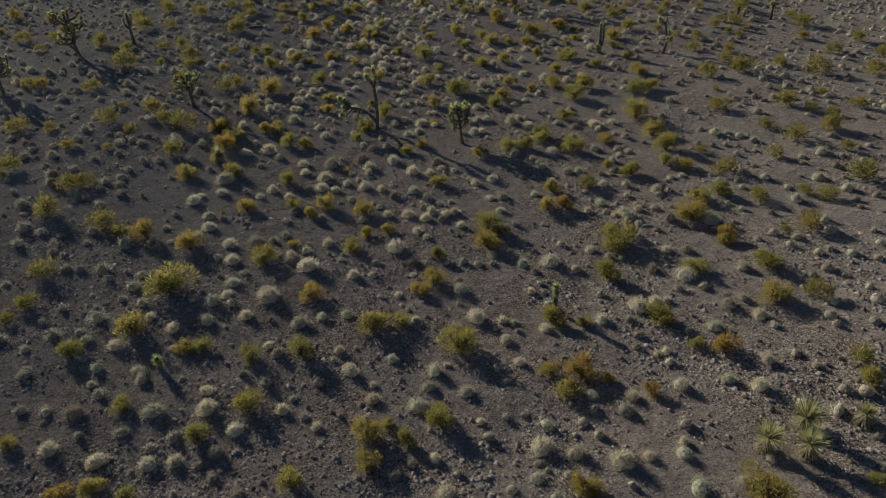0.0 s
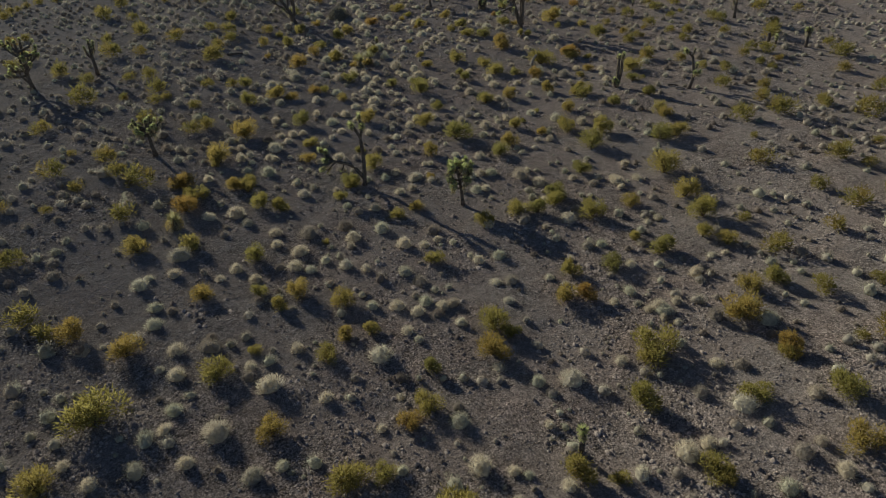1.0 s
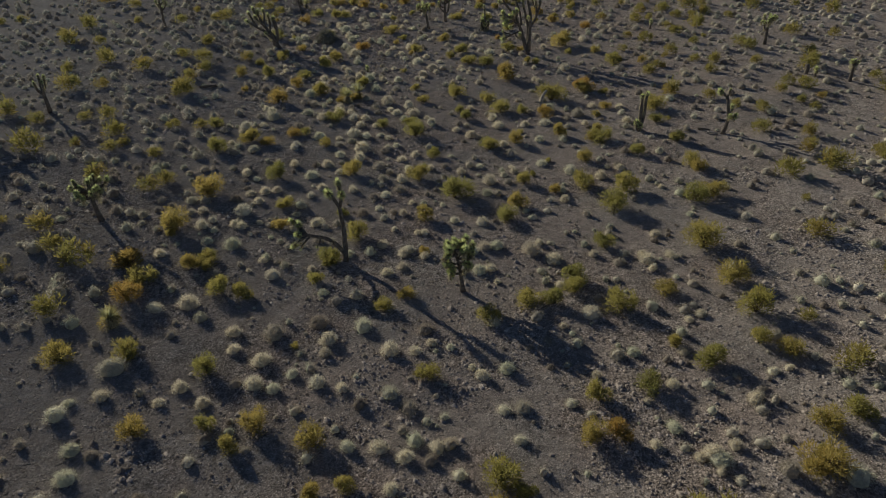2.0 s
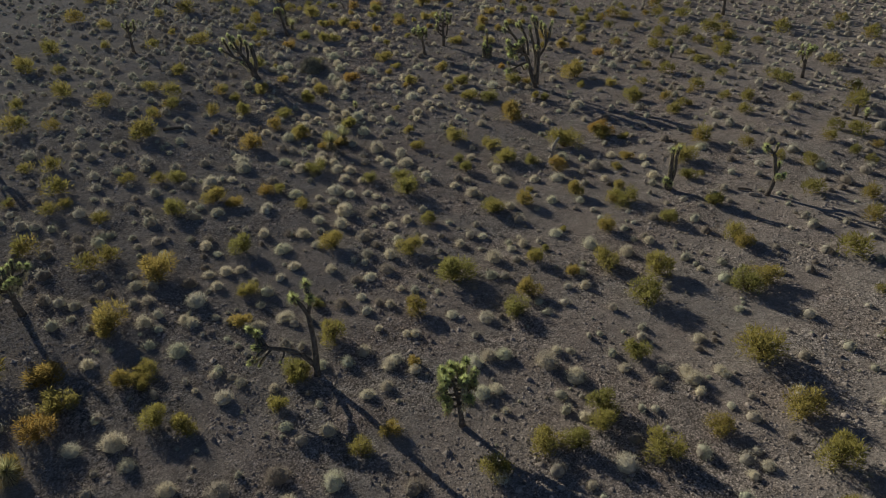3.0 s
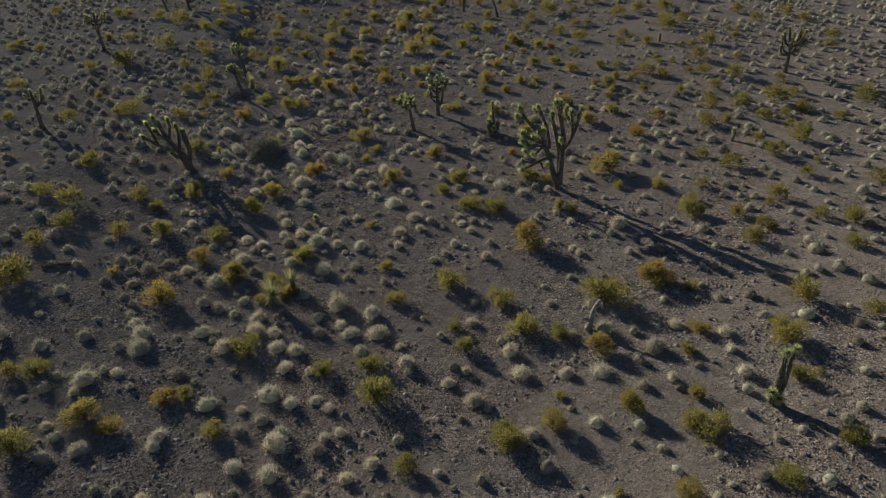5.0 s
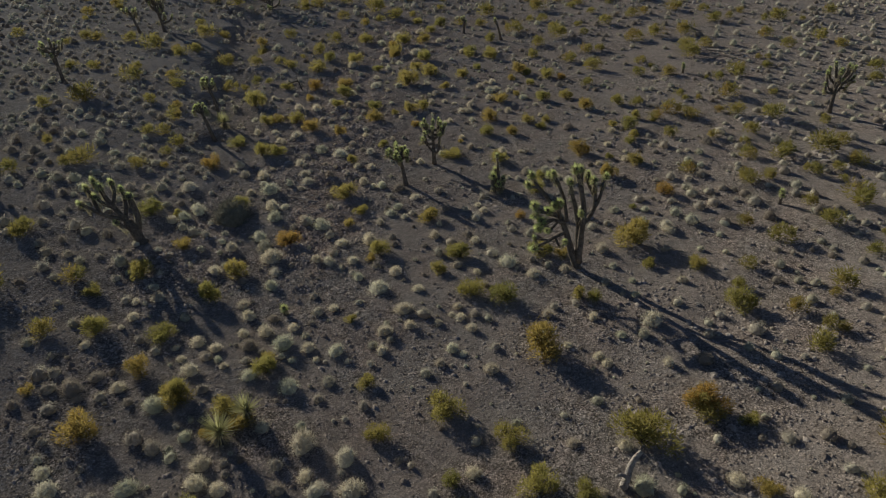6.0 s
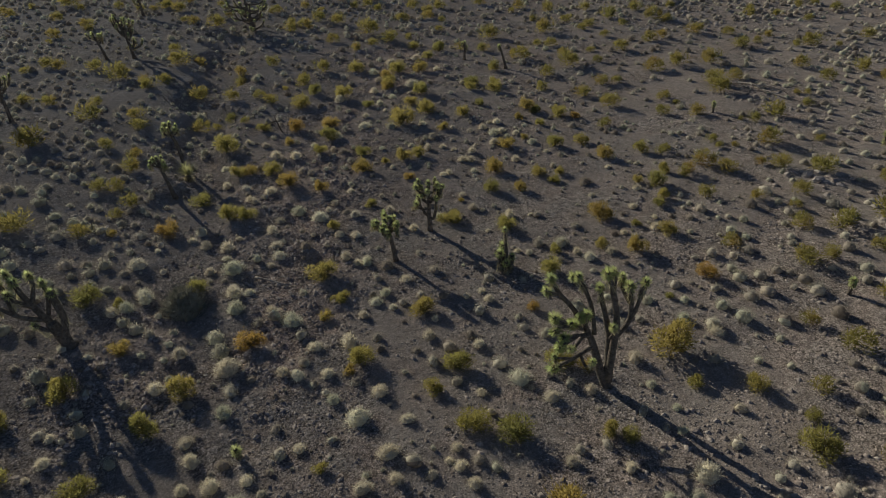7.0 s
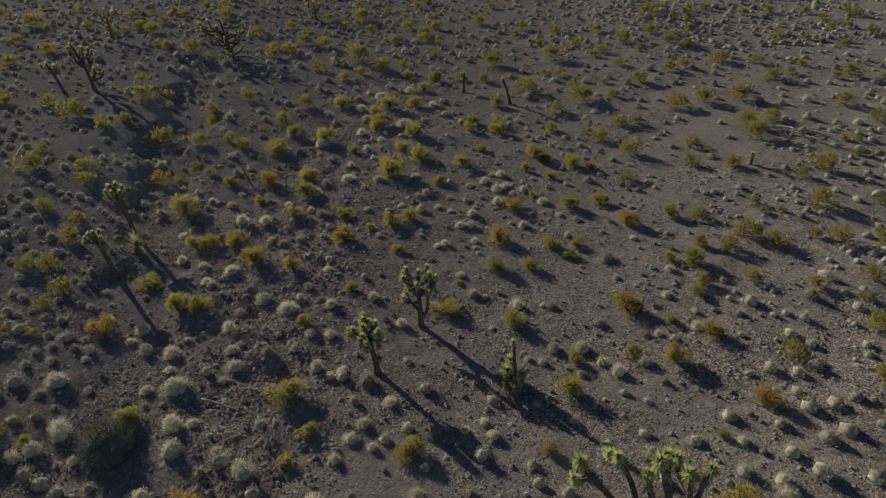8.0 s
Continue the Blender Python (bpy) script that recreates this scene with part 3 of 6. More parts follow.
for i, (x, y, s) in enumerate(((8.45, 12.6, 0.62), (9.72, 13.25, 0.66), (9.42, 12.36, 0.56), (11.35, 13.3, 0.36), (-5.26, 52.73, 0.75), (-10.96, 31.24, 0.5), (-11.74, 77.56, 0.8), (-4.7, 53.6, 0.62))):
    yucca(x, y, s, 100 + i)


# ---- where the plants stand: x, y and width ----
SHRUBS, TUFTS = [], []
SHRUBS += [(7.94, 11.23, 1.12), (10.71, 11.32, 0.56), (3.73, 11.35, 0.57), (-8.14, 11.44, 0.65), (3.40, 11.49, 0.77), (-9.86, 11.64, 0.63), (-9.11, 11.72, 0.66), (-4.09, 11.87, 0.81), (-2.11, 12.51, 0.78), (-11.97, 13.15, 0.52), (-1.09, 13.28, 0.62), (-6.93, 13.42, 0.72), (-2.11, 13.47, 0.81), (-1.66, 13.84, 0.48), (-0.23, 13.90, 0.89), (-9.44, 14.57, 0.65), (-5.79, 14.57, 0.92), (12.28, 14.78, 0.82), (6.06, 14.84, 0.60), (3.61, 14.99, 0.83), (4.88, 15.45, 0.51), (12.52, 15.61, 0.84), (4.16, 15.77, 0.86), (3.24, 15.91, 0.59), (8.78, 16.56, 0.95), (-6.22, 16.82, 0.72), (-4.61, 16.87, 0.93), (-11.92, 16.88, 0.79), (8.04, 16.90, 0.54), (0.51, 17.07, 1.27)]
SHRUBS += [(-8.35, 17.10, 0.61), (-7.86, 17.26, 0.62), (-10.21, 17.88, 1.00), (7.38, 18.06, 0.56), (4.68, 18.12, 0.56), (-2.38, 18.18, 1.13), (7.15, 18.29, 0.83), (3.68, 18.41, 0.95), (-1.46, 18.53, 0.65), (-14.77, 18.57, 0.57), (11.18, 18.86, 0.92), (12.75, 19.01, 0.96), (-14.49, 19.40, 0.86), (-4.73, 20.06, 0.89), (-9.78, 20.33, 1.53), (-0.82, 20.39, 0.69), (11.75, 20.80, 1.02), (9.26, 20.86, 0.82), (6.01, 20.92, 1.03), (-0.31, 21.01, 0.92), (-14.77, 21.30, 1.04), (-6.89, 22.25, 0.95), (10.88, 22.55, 0.65), (-0.20, 22.58, 0.66), (6.62, 22.81, 0.75), (10.99, 22.88, 0.88), (6.86, 22.95, 1.32), (13.38, 23.12, 0.53), (-3.54, 23.18, 0.80), (-9.99, 23.26, 0.98)]
SHRUBS += [(1.71, 23.29, 1.12), (14.38, 23.29, 1.10), (-5.93, 23.48, 0.54), (-13.06, 24.08, 0.91), (2.40, 24.18, 0.66), (-12.08, 24.19, 1.01), (-3.10, 24.32, 0.75), (1.84, 24.51, 1.09), (-2.29, 24.57, 0.59), (10.21, 24.62, 1.15), (-14.02, 24.87, 1.16), (10.30, 25.00, 0.61), (16.09, 25.51, 0.94), (-16.49, 25.56, 1.28), (13.33, 25.76, 0.94), (-5.62, 25.90, 0.61), (4.52, 25.97, 0.92), (15.41, 26.02, 0.67), (5.25, 26.08, 0.82), (-3.34, 26.18, 0.79), (10.95, 26.19, 0.93), (-8.52, 26.44, 0.80), (12.02, 26.46, 0.93), (-6.52, 26.68, 0.59), (-5.15, 26.72, 0.92), (18.34, 27.04, 1.37), (4.90, 27.60, 0.83), (6.54, 27.81, 0.84), (-16.70, 27.86, 1.01), (-16.18, 28.36, 0.92)]
SHRUBS += [(12.91, 28.45, 1.16), (-0.11, 28.69, 0.79), (8.76, 28.92, 1.10), (-20.20, 28.96, 0.52), (-7.11, 29.09, 0.88), (11.28, 29.09, 0.87), (-11.90, 29.50, 1.05), (18.90, 29.61, 0.74), (15.72, 29.61, 0.88), (-20.23, 29.62, 1.16), (10.52, 29.72, 0.73), (-9.91, 29.80, 0.90), (7.86, 29.89, 0.61), (-4.56, 30.20, 0.37), (12.58, 30.84, 0.63), (17.27, 31.26, 1.21), (11.07, 31.34, 1.19), (1.91, 31.38, 0.73), (-11.10, 31.44, 0.86), (6.52, 31.87, 1.09), (19.26, 32.03, 1.12), (-18.60, 32.15, 0.73), (3.39, 32.19, 0.97), (-16.70, 32.21, 0.53), (4.28, 32.23, 0.79), (-1.80, 32.31, 0.67), (19.40, 32.32, 1.12), (8.35, 32.66, 0.76), (-10.99, 32.74, 1.12), (16.41, 32.84, 0.89)]
SHRUBS += [(5.16, 32.89, 0.77), (-0.93, 32.99, 0.68), (10.83, 33.17, 1.13), (-6.98, 33.21, 0.91), (-7.83, 33.43, 0.92), (5.29, 33.67, 1.08), (-10.94, 33.93, 1.02), (-4.43, 34.02, 0.68), (20.44, 34.11, 0.73), (-16.32, 34.21, 0.79), (-20.59, 34.46, 0.77), (19.46, 34.54, 0.74), (-22.36, 34.59, 1.19), (22.15, 34.94, 0.90), (-11.76, 35.01, 1.20), (-9.40, 35.02, 0.82), (-8.83, 35.05, 0.79), (-13.75, 35.08, 1.43), (-3.97, 35.34, 0.80), (10.59, 35.51, 1.49), (18.65, 35.53, 1.34), (-8.95, 35.56, 0.65), (-18.02, 35.61, 1.21), (-4.11, 35.63, 0.79), (15.12, 35.75, 1.16), (-0.33, 35.80, 0.47), (-15.04, 35.86, 0.98), (6.75, 35.92, 0.91), (21.16, 36.92, 0.63), (-3.13, 37.18, 0.95)]
SHRUBS += [(-10.89, 37.29, 0.57), (-10.77, 37.62, 1.35), (-18.05, 37.80, 0.51), (-6.49, 37.99, 0.71), (3.19, 38.42, 1.00), (15.89, 38.53, 0.47), (-0.40, 38.69, 0.88), (7.81, 38.77, 1.28), (-4.00, 39.12, 0.57), (11.54, 39.18, 1.09), (3.71, 39.58, 0.91), (12.31, 39.63, 0.98), (-6.62, 39.91, 0.80), (25.76, 40.06, 1.34), (8.71, 40.63, 1.28), (5.55, 40.66, 0.69), (0.94, 40.70, 1.61), (-15.96, 40.72, 0.51), (22.79, 40.84, 1.53), (-10.36, 40.90, 1.29), (16.17, 40.96, 1.36), (-21.11, 41.01, 1.12), (18.14, 41.10, 1.55), (6.84, 41.27, 1.00), (-13.22, 41.31, 0.96), (4.22, 41.61, 0.88), (-12.58, 41.89, 0.98), (12.37, 42.00, 0.80), (-16.02, 42.20, 1.25), (21.15, 42.25, 0.86)]
SHRUBS += [(4.74, 42.61, 0.37), (12.26, 42.61, 0.99), (-7.49, 42.76, 1.01), (21.29, 42.78, 0.88), (-0.75, 42.82, 0.92), (-3.87, 43.07, 1.15), (18.12, 43.29, 1.00), (28.02, 43.57, 1.07), (7.51, 43.83, 0.84), (10.09, 44.05, 0.80), (5.65, 44.08, 0.34), (25.34, 44.32, 1.09), (-14.10, 44.77, 0.82), (18.97, 45.09, 0.96), (0.03, 45.10, 0.80), (12.41, 45.33, 0.89), (-20.74, 45.42, 1.67), (-16.61, 45.52, 0.84), (-11.27, 45.67, 1.14), (16.76, 45.76, 1.08), (2.85, 45.79, 0.92), (8.63, 46.01, 1.10), (-16.14, 46.08, 0.75), (-18.65, 46.12, 0.70), (2.79, 46.13, 0.86), (-5.66, 46.26, 0.67), (8.20, 46.33, 0.67), (-8.74, 46.46, 0.75), (4.23, 46.50, 0.83), (28.15, 46.62, 1.14)]
SHRUBS += [(-9.73, 46.92, 1.14), (6.68, 47.09, 0.96), (-17.08, 47.41, 1.30), (8.72, 47.52, 0.58), (-7.59, 47.65, 0.78), (-1.02, 47.69, 1.26), (4.69, 47.76, 0.36), (-6.99, 47.90, 0.59), (24.98, 47.94, 0.97), (12.04, 47.96, 0.71), (12.71, 48.15, 0.36), (17.86, 48.44, 0.90), (20.87, 48.63, 0.64), (-14.40, 48.71, 0.81), (-12.13, 48.88, 0.82), (-12.95, 48.88, 0.82), (-2.85, 48.90, 0.70), (-1.33, 49.15, 0.83), (-28.26, 49.28, 0.80), (16.77, 49.29, 0.73), (20.50, 49.49, 0.71), (9.08, 49.55, 0.50), (-18.35, 49.60, 1.10), (-19.63, 49.61, 0.82), (6.22, 49.83, 0.97), (12.37, 49.96, 1.17), (-5.65, 50.07, 0.94), (1.80, 50.07, 0.73), (21.95, 50.17, 0.66), (-24.17, 50.21, 1.42)]
SHRUBS += [(9.77, 50.55, 0.65), (5.07, 50.65, 0.74), (26.23, 50.86, 1.43), (3.79, 50.91, 0.96), (15.86, 50.95, 0.86), (20.01, 51.06, 0.85), (1.51, 51.26, 0.66), (21.74, 51.73, 1.14), (-30.74, 51.92, 1.25), (13.99, 51.95, 1.34), (7.01, 52.51, 1.60), (21.04, 52.59, 0.88), (3.20, 52.65, 0.83), (-0.67, 52.95, 0.70), (26.35, 52.95, 0.85), (-9.49, 52.96, 1.12), (10.25, 53.01, 0.60), (-5.58, 53.02, 0.65), (-4.82, 53.42, 0.71), (8.98, 53.53, 0.94), (-15.41, 53.70, 1.18), (9.15, 53.75, 1.10), (1.33, 53.80, 0.95), (-5.39, 53.94, 0.82), (-15.50, 54.11, 1.43), (-7.05, 54.47, 0.97), (-22.67, 54.56, 1.54), (-7.19, 54.69, 0.89), (-11.87, 54.69, 0.49), (-20.78, 54.74, 0.93)]
SHRUBS += [(17.17, 55.06, 0.88), (-1.19, 55.16, 0.64), (23.54, 55.37, 1.55), (-4.58, 55.77, 0.83), (-8.77, 55.82, 0.84), (13.77, 56.12, 1.04), (-4.62, 56.32, 0.53), (-15.85, 56.46, 1.02), (20.60, 56.52, 0.86), (4.64, 56.62, 1.43), (14.89, 56.87, 0.46), (18.15, 56.94, 1.02), (14.53, 57.14, 0.69), (17.03, 57.52, 0.78), (-8.63, 57.58, 0.87), (-12.85, 57.65, 0.99), (-11.06, 57.78, 0.99), (24.78, 58.03, 0.99), (-19.31, 58.09, 1.33), (-15.29, 58.16, 1.07), (-24.44, 58.20, 1.00), (13.77, 58.22, 0.80), (-2.10, 58.46, 0.37), (11.98, 58.72, 1.14), (-34.84, 58.73, 1.39), (15.49, 58.94, 0.49), (21.24, 59.29, 1.09), (6.93, 59.35, 0.63), (15.98, 59.40, 1.03), (3.60, 59.58, 1.06)]
SHRUBS += [(6.35, 59.60, 0.55), (12.43, 59.89, 0.55), (-22.65, 59.91, 1.55), (-7.61, 59.92, 0.94), (-15.85, 59.95, 1.23), (2.36, 60.05, 0.86), (-12.06, 60.10, 0.73), (20.94, 60.32, 0.95), (-17.44, 60.71, 1.02), (-13.17, 61.01, 0.97), (13.14, 61.03, 0.70), (11.28, 61.29, 0.75), (18.10, 61.31, 0.79), (-10.74, 61.53, 0.99), (9.51, 61.63, 0.59), (1.06, 61.65, 0.63), (-7.10, 61.73, 1.09), (28.48, 62.43, 0.90), (6.15, 62.49, 0.56), (-1.74, 62.57, 0.47), (19.25, 62.62, 0.46), (25.47, 62.63, 1.26), (5.24, 62.68, 0.88), (1.92, 62.69, 1.02), (15.19, 62.91, 1.07), (-1.46, 63.04, 0.94), (9.32, 63.36, 1.42), (-9.80, 63.61, 0.72), (17.54, 63.64, 1.04), (-16.73, 63.91, 0.96)]
SHRUBS += [(-5.34, 64.08, 0.97), (14.26, 64.33, 0.73), (-16.78, 64.34, 1.07), (-24.85, 64.53, 0.94), (-27.57, 65.19, 1.71), (19.65, 65.31, 1.48), (17.41, 65.35, 0.74), (-2.95, 65.71, 0.56), (0.69, 65.88, 0.94), (4.81, 65.90, 0.47), (9.90, 66.15, 0.38), (-12.06, 66.27, 1.03), (-10.83, 66.28, 0.52), (-2.55, 66.82, 0.58), (-8.21, 67.23, 0.89), (11.77, 67.52, 0.79), (20.07, 67.70, 0.53), (15.64, 67.86, 1.06), (22.93, 68.03, 0.80), (16.78, 68.07, 0.80), (5.80, 68.27, 0.91), (15.58, 68.39, 0.43), (-3.48, 68.41, 1.02), (18.96, 68.52, 0.92), (31.39, 68.75, 1.41), (20.32, 68.78, 0.71), (-27.73, 69.14, 1.63), (21.40, 69.41, 1.10), (13.31, 69.51, 0.83), (9.42, 69.55, 0.83)]
SHRUBS += [(6.08, 69.79, 0.54), (8.12, 70.01, 0.69), (-24.14, 70.24, 0.83), (-20.64, 70.47, 1.14), (18.44, 70.53, 1.24), (16.67, 70.68, 0.97), (11.05, 70.82, 0.87), (20.53, 70.84, 1.54), (29.45, 70.93, 0.84), (25.99, 71.13, 1.47), (-18.11, 71.17, 0.87), (-14.49, 71.24, 0.87), (-13.11, 71.36, 0.49), (-17.37, 71.55, 1.46), (9.95, 71.70, 0.49), (-10.82, 71.77, 0.91), (4.25, 71.94, 0.99), (22.00, 71.99, 0.88), (-3.55, 72.12, 0.58), (17.13, 72.26, 0.58), (8.51, 72.62, 1.14), (1.78, 72.93, 0.86), (-7.64, 72.97, 0.94), (-8.48, 73.01, 0.94), (-13.63, 73.06, 0.64), (31.40, 73.20, 1.08), (11.31, 73.20, 0.56), (15.73, 73.24, 0.72), (17.87, 73.41, 0.98), (13.63, 73.81, 0.87)]
SHRUBS += [(11.72, 73.85, 0.65), (-20.42, 74.13, 0.75), (-13.26, 74.17, 0.93), (-1.99, 74.41, 0.58), (2.29, 74.70, 0.32), (22.53, 74.94, 0.78), (-10.31, 74.95, 0.92), (11.73, 75.34, 0.91), (10.91, 75.59, 0.55), (-14.69, 75.69, 0.93), (-26.36, 75.72, 1.13), (5.18, 75.72, 0.70), (-15.52, 75.72, 0.84), (3.90, 75.78, 0.93), (20.00, 75.79, 1.28), (-4.65, 75.86, 0.70), (13.32, 75.95, 0.47), (15.47, 76.25, 1.03), (-6.26, 76.29, 1.04), (18.12, 76.31, 1.07), (13.54, 76.31, 0.94), (7.04, 76.43, 0.52), (12.49, 76.63, 0.71), (17.31, 76.74, 0.62), (20.11, 76.86, 0.48), (14.65, 77.19, 1.20), (7.41, 77.25, 0.49), (6.31, 77.27, 0.78), (-0.28, 77.42, 0.59), (-9.16, 77.58, 0.89)]
SHRUBS += [(-7.48, 77.81, 0.84), (-14.56, 77.83, 1.04), (-8.49, 77.84, 0.74), (4.17, 77.95, 1.09), (-29.89, 78.14, 1.64), (-2.78, 78.40, 0.91), (9.90, 78.74, 0.86), (16.77, 78.93, 0.50), (15.97, 78.96, 0.51), (13.14, 79.08, 0.81), (-1.67, 79.17, 0.46), (12.03, 79.41, 0.77), (-15.06, 79.42, 0.82), (21.51, 79.42, 0.61), (18.76, 79.47, 1.27), (-0.73, 79.56, 0.88), (-23.39, 79.70, 1.05), (15.93, 79.85, 0.72), (0.03, 80.04, 0.90), (-17.08, 80.46, 0.95), (-5.38, 80.53, 0.75), (-2.93, 80.55, 0.80), (-10.56, 80.58, 1.39), (-21.28, 80.59, 1.77), (7.56, 80.67, 0.91), (4.92, 80.91, 0.86), (9.10, 81.07, 0.86), (28.74, 81.45, 0.89), (-7.34, 81.82, 0.55), (6.05, 81.85, 0.39)]
SHRUBS += [(19.17, 82.34, 0.83), (18.45, 82.64, 0.39), (-5.21, 82.71, 1.02), (20.65, 82.98, 1.34), (-16.21, 83.15, 1.02), (10.90, 83.32, 0.85), (-9.10, 83.63, 0.75), (29.98, 83.78, 1.12), (1.50, 83.79, 0.69), (7.22, 83.99, 0.58), (-7.32, 84.02, 0.87), (16.37, 84.03, 1.03), (14.56, 84.55, 0.93), (-19.75, 84.57, 1.46), (-5.39, 84.67, 1.01), (23.11, 84.69, 0.76), (9.38, 84.76, 0.65), (-16.95, 84.78, 1.06), (-1.10, 84.79, 1.36), (-13.23, 84.90, 1.08), (-10.57, 84.91, 0.59), (6.02, 84.98, 0.59), (-12.37, 85.09, 0.60), (8.46, 85.48, 0.96), (2.71, 85.69, 0.91), (15.75, 85.98, 0.48), (7.19, 86.05, 0.79), (-11.76, 86.24, 0.86), (11.78, 86.37, 1.34), (23.91, 86.38, 0.48)]
SHRUBS += [(23.28, 86.52, 0.55), (0.48, 86.65, 1.11), (6.65, 86.66, 0.99), (-20.26, 86.89, 0.80), (15.28, 86.93, 0.86), (18.84, 87.27, 1.48), (-23.62, 87.55, 1.01), (3.86, 87.63, 0.63), (-3.37, 87.86, 0.70), (-7.67, 87.94, 1.15), (-0.52, 88.11, 0.83), (-9.71, 88.49, 0.97), (10.56, 88.65, 1.09), (-12.28, 88.80, 1.03), (19.02, 88.99, 1.41), (30.38, 89.18, 1.03), (26.55, 89.30, 1.10), (-10.69, 89.54, 0.86), (20.57, 89.60, 1.04), (-5.20, 89.63, 1.19), (0.07, 89.97, 1.19), (-14.89, 90.12, 1.33), (8.03, 90.12, 1.00), (-18.31, 90.15, 0.99), (-7.14, 90.30, 0.94), (4.84, 90.37, 0.94), (13.09, 90.55, 0.80), (12.11, 90.65, 1.00), (3.24, 90.71, 0.81), (29.77, 91.02, 1.27)]
SHRUBS += [(-9.27, 91.10, 0.48), (-18.74, 91.14, 0.95), (-17.42, 91.27, 1.15), (-2.37, 91.33, 0.89), (4.98, 91.45, 0.82), (3.45, 91.84, 0.90), (-2.25, 91.98, 1.04), (-8.16, 92.18, 1.25), (26.06, 92.20, 1.16), (-21.09, 92.35, 1.73), (16.06, 92.44, 1.38), (17.79, 93.05, 1.39), (20.08, 93.19, 1.54), (8.80, 93.23, 1.13), (-12.90, 93.29, 1.07), (-2.57, 93.86, 0.93), (-13.05, 94.16, 1.08), (-23.58, 94.55, 1.23), (-1.72, 94.69, 1.24), (10.62, 94.72, 1.59), (-26.35, 94.76, 1.09), (5.20, 94.76, 1.09), (-7.26, 95.14, 1.32), (-4.88, 95.15, 1.03), (12.72, 95.17, 0.73), (-17.73, 95.47, 1.62), (-0.11, 95.49, 1.04), (-11.13, 96.01, 1.12), (30.86, 96.61, 0.60), (27.87, 96.97, 0.83)]
SHRUBS += [(10.50, 97.20, 0.99), (23.84, 97.24, 1.28), (-16.92, 97.27, 0.99), (7.28, 97.31, 1.53), (29.13, 97.33, 1.51), (14.89, 97.52, 1.29), (12.72, 97.87, 0.69), (25.33, 98.04, 0.77), (0.38, 98.29, 0.94), (34.00, 98.62, 1.19), (-19.27, 99.01, 1.02), (17.45, 99.30, 1.18), (-22.67, 99.37, 0.71), (26.86, 99.75, 0.79), (9.93, 99.86, 1.04), (4.57, 100.01, 1.04), (18.67, 100.09, 1.03), (-5.29, 100.24, 0.97), (1.15, 100.32, 1.05), (8.93, 100.38, 0.81), (2.97, 100.54, 0.97), (24.09, 100.76, 0.97), (14.40, 101.33, 0.82), (-0.91, 101.34, 0.82), (21.50, 101.42, 1.22), (-30.28, 101.51, 0.58), (-4.25, 101.85, 0.91), (22.46, 102.38, 0.83), (-7.54, 102.63, 1.09), (-2.88, 103.08, 1.44)]
SHRUBS += [(-30.89, 103.52, 1.27), (5.39, 103.64, 1.70), (13.07, 103.95, 0.85), (-1.37, 104.00, 0.77), (9.89, 104.06, 1.71), (32.15, 104.53, 0.86), (16.60, 104.59, 0.86), (13.88, 104.91, 1.08), (20.33, 105.01, 1.08), (-4.80, 105.49, 1.93), (-28.88, 105.87, 0.88), (-11.47, 105.93, 1.32), (27.86, 106.07, 1.10), (30.11, 106.18, 0.88), (19.58, 106.23, 1.54), (-18.03, 106.70, 1.56), (-29.53, 106.86, 1.34), (12.30, 107.02, 1.12), (-10.57, 107.04, 1.35), (16.07, 107.11, 1.56), (18.51, 108.89, 1.37), (-7.97, 109.18, 1.39), (33.44, 109.49, 0.92), (-33.54, 109.78, 1.17), (-9.75, 110.11, 1.41), (14.58, 110.83, 1.18), (0.12, 110.88, 1.19), (11.19, 111.88, 1.44), (34.21, 112.14, 1.20), (-23.16, 112.34, 1.45)]
SHRUBS += [(8.69, 113.30, 1.23), (1.05, 114.28, 1.25), (-4.73, 114.50, 1.00), (28.16, 114.55, 0.99), (-1.46, 114.65, 1.26), (-29.84, 114.71, 1.00), (-11.82, 114.95, 1.01), (-7.09, 115.38, 1.02), (5.10, 115.44, 1.52), (-35.00, 115.66, 2.03), (25.44, 116.91, 1.03), (-27.00, 117.96, 1.31), (0.50, 117.98, 1.05), (-5.85, 118.55, 1.85), (-0.68, 122.65, 1.12)]
TUFTS += [(-0.03, 11.45, 0.57), (6.39, 11.47, 0.63), (-5.32, 11.52, 0.52), (7.57, 11.60, 0.43), (3.14, 11.99, 0.29), (-6.11, 12.07, 0.44), (8.47, 12.25, 0.35), (4.67, 12.33, 0.74), (-7.95, 12.53, 0.66), (5.39, 12.53, 0.45), (6.29, 12.55, 0.51), (-7.24, 12.63, 0.54), (-9.35, 12.64, 0.60), (-0.31, 12.66, 0.42), (3.48, 12.71, 0.61), (11.54, 12.83, 0.45), (-6.26, 12.90, 0.61), (2.59, 12.92, 0.76), (6.41, 12.94, 0.37), (-10.78, 13.01, 0.55), (11.61, 13.40, 0.62), (-5.93, 13.71, 0.63), (-3.67, 13.88, 0.38), (0.97, 13.95, 0.32), (-10.65, 14.31, 0.71), (-8.41, 14.37, 0.71), (12.04, 14.41, 0.65), (-6.92, 14.48, 0.65), (-12.29, 14.49, 0.49), (-4.75, 14.53, 0.49)]
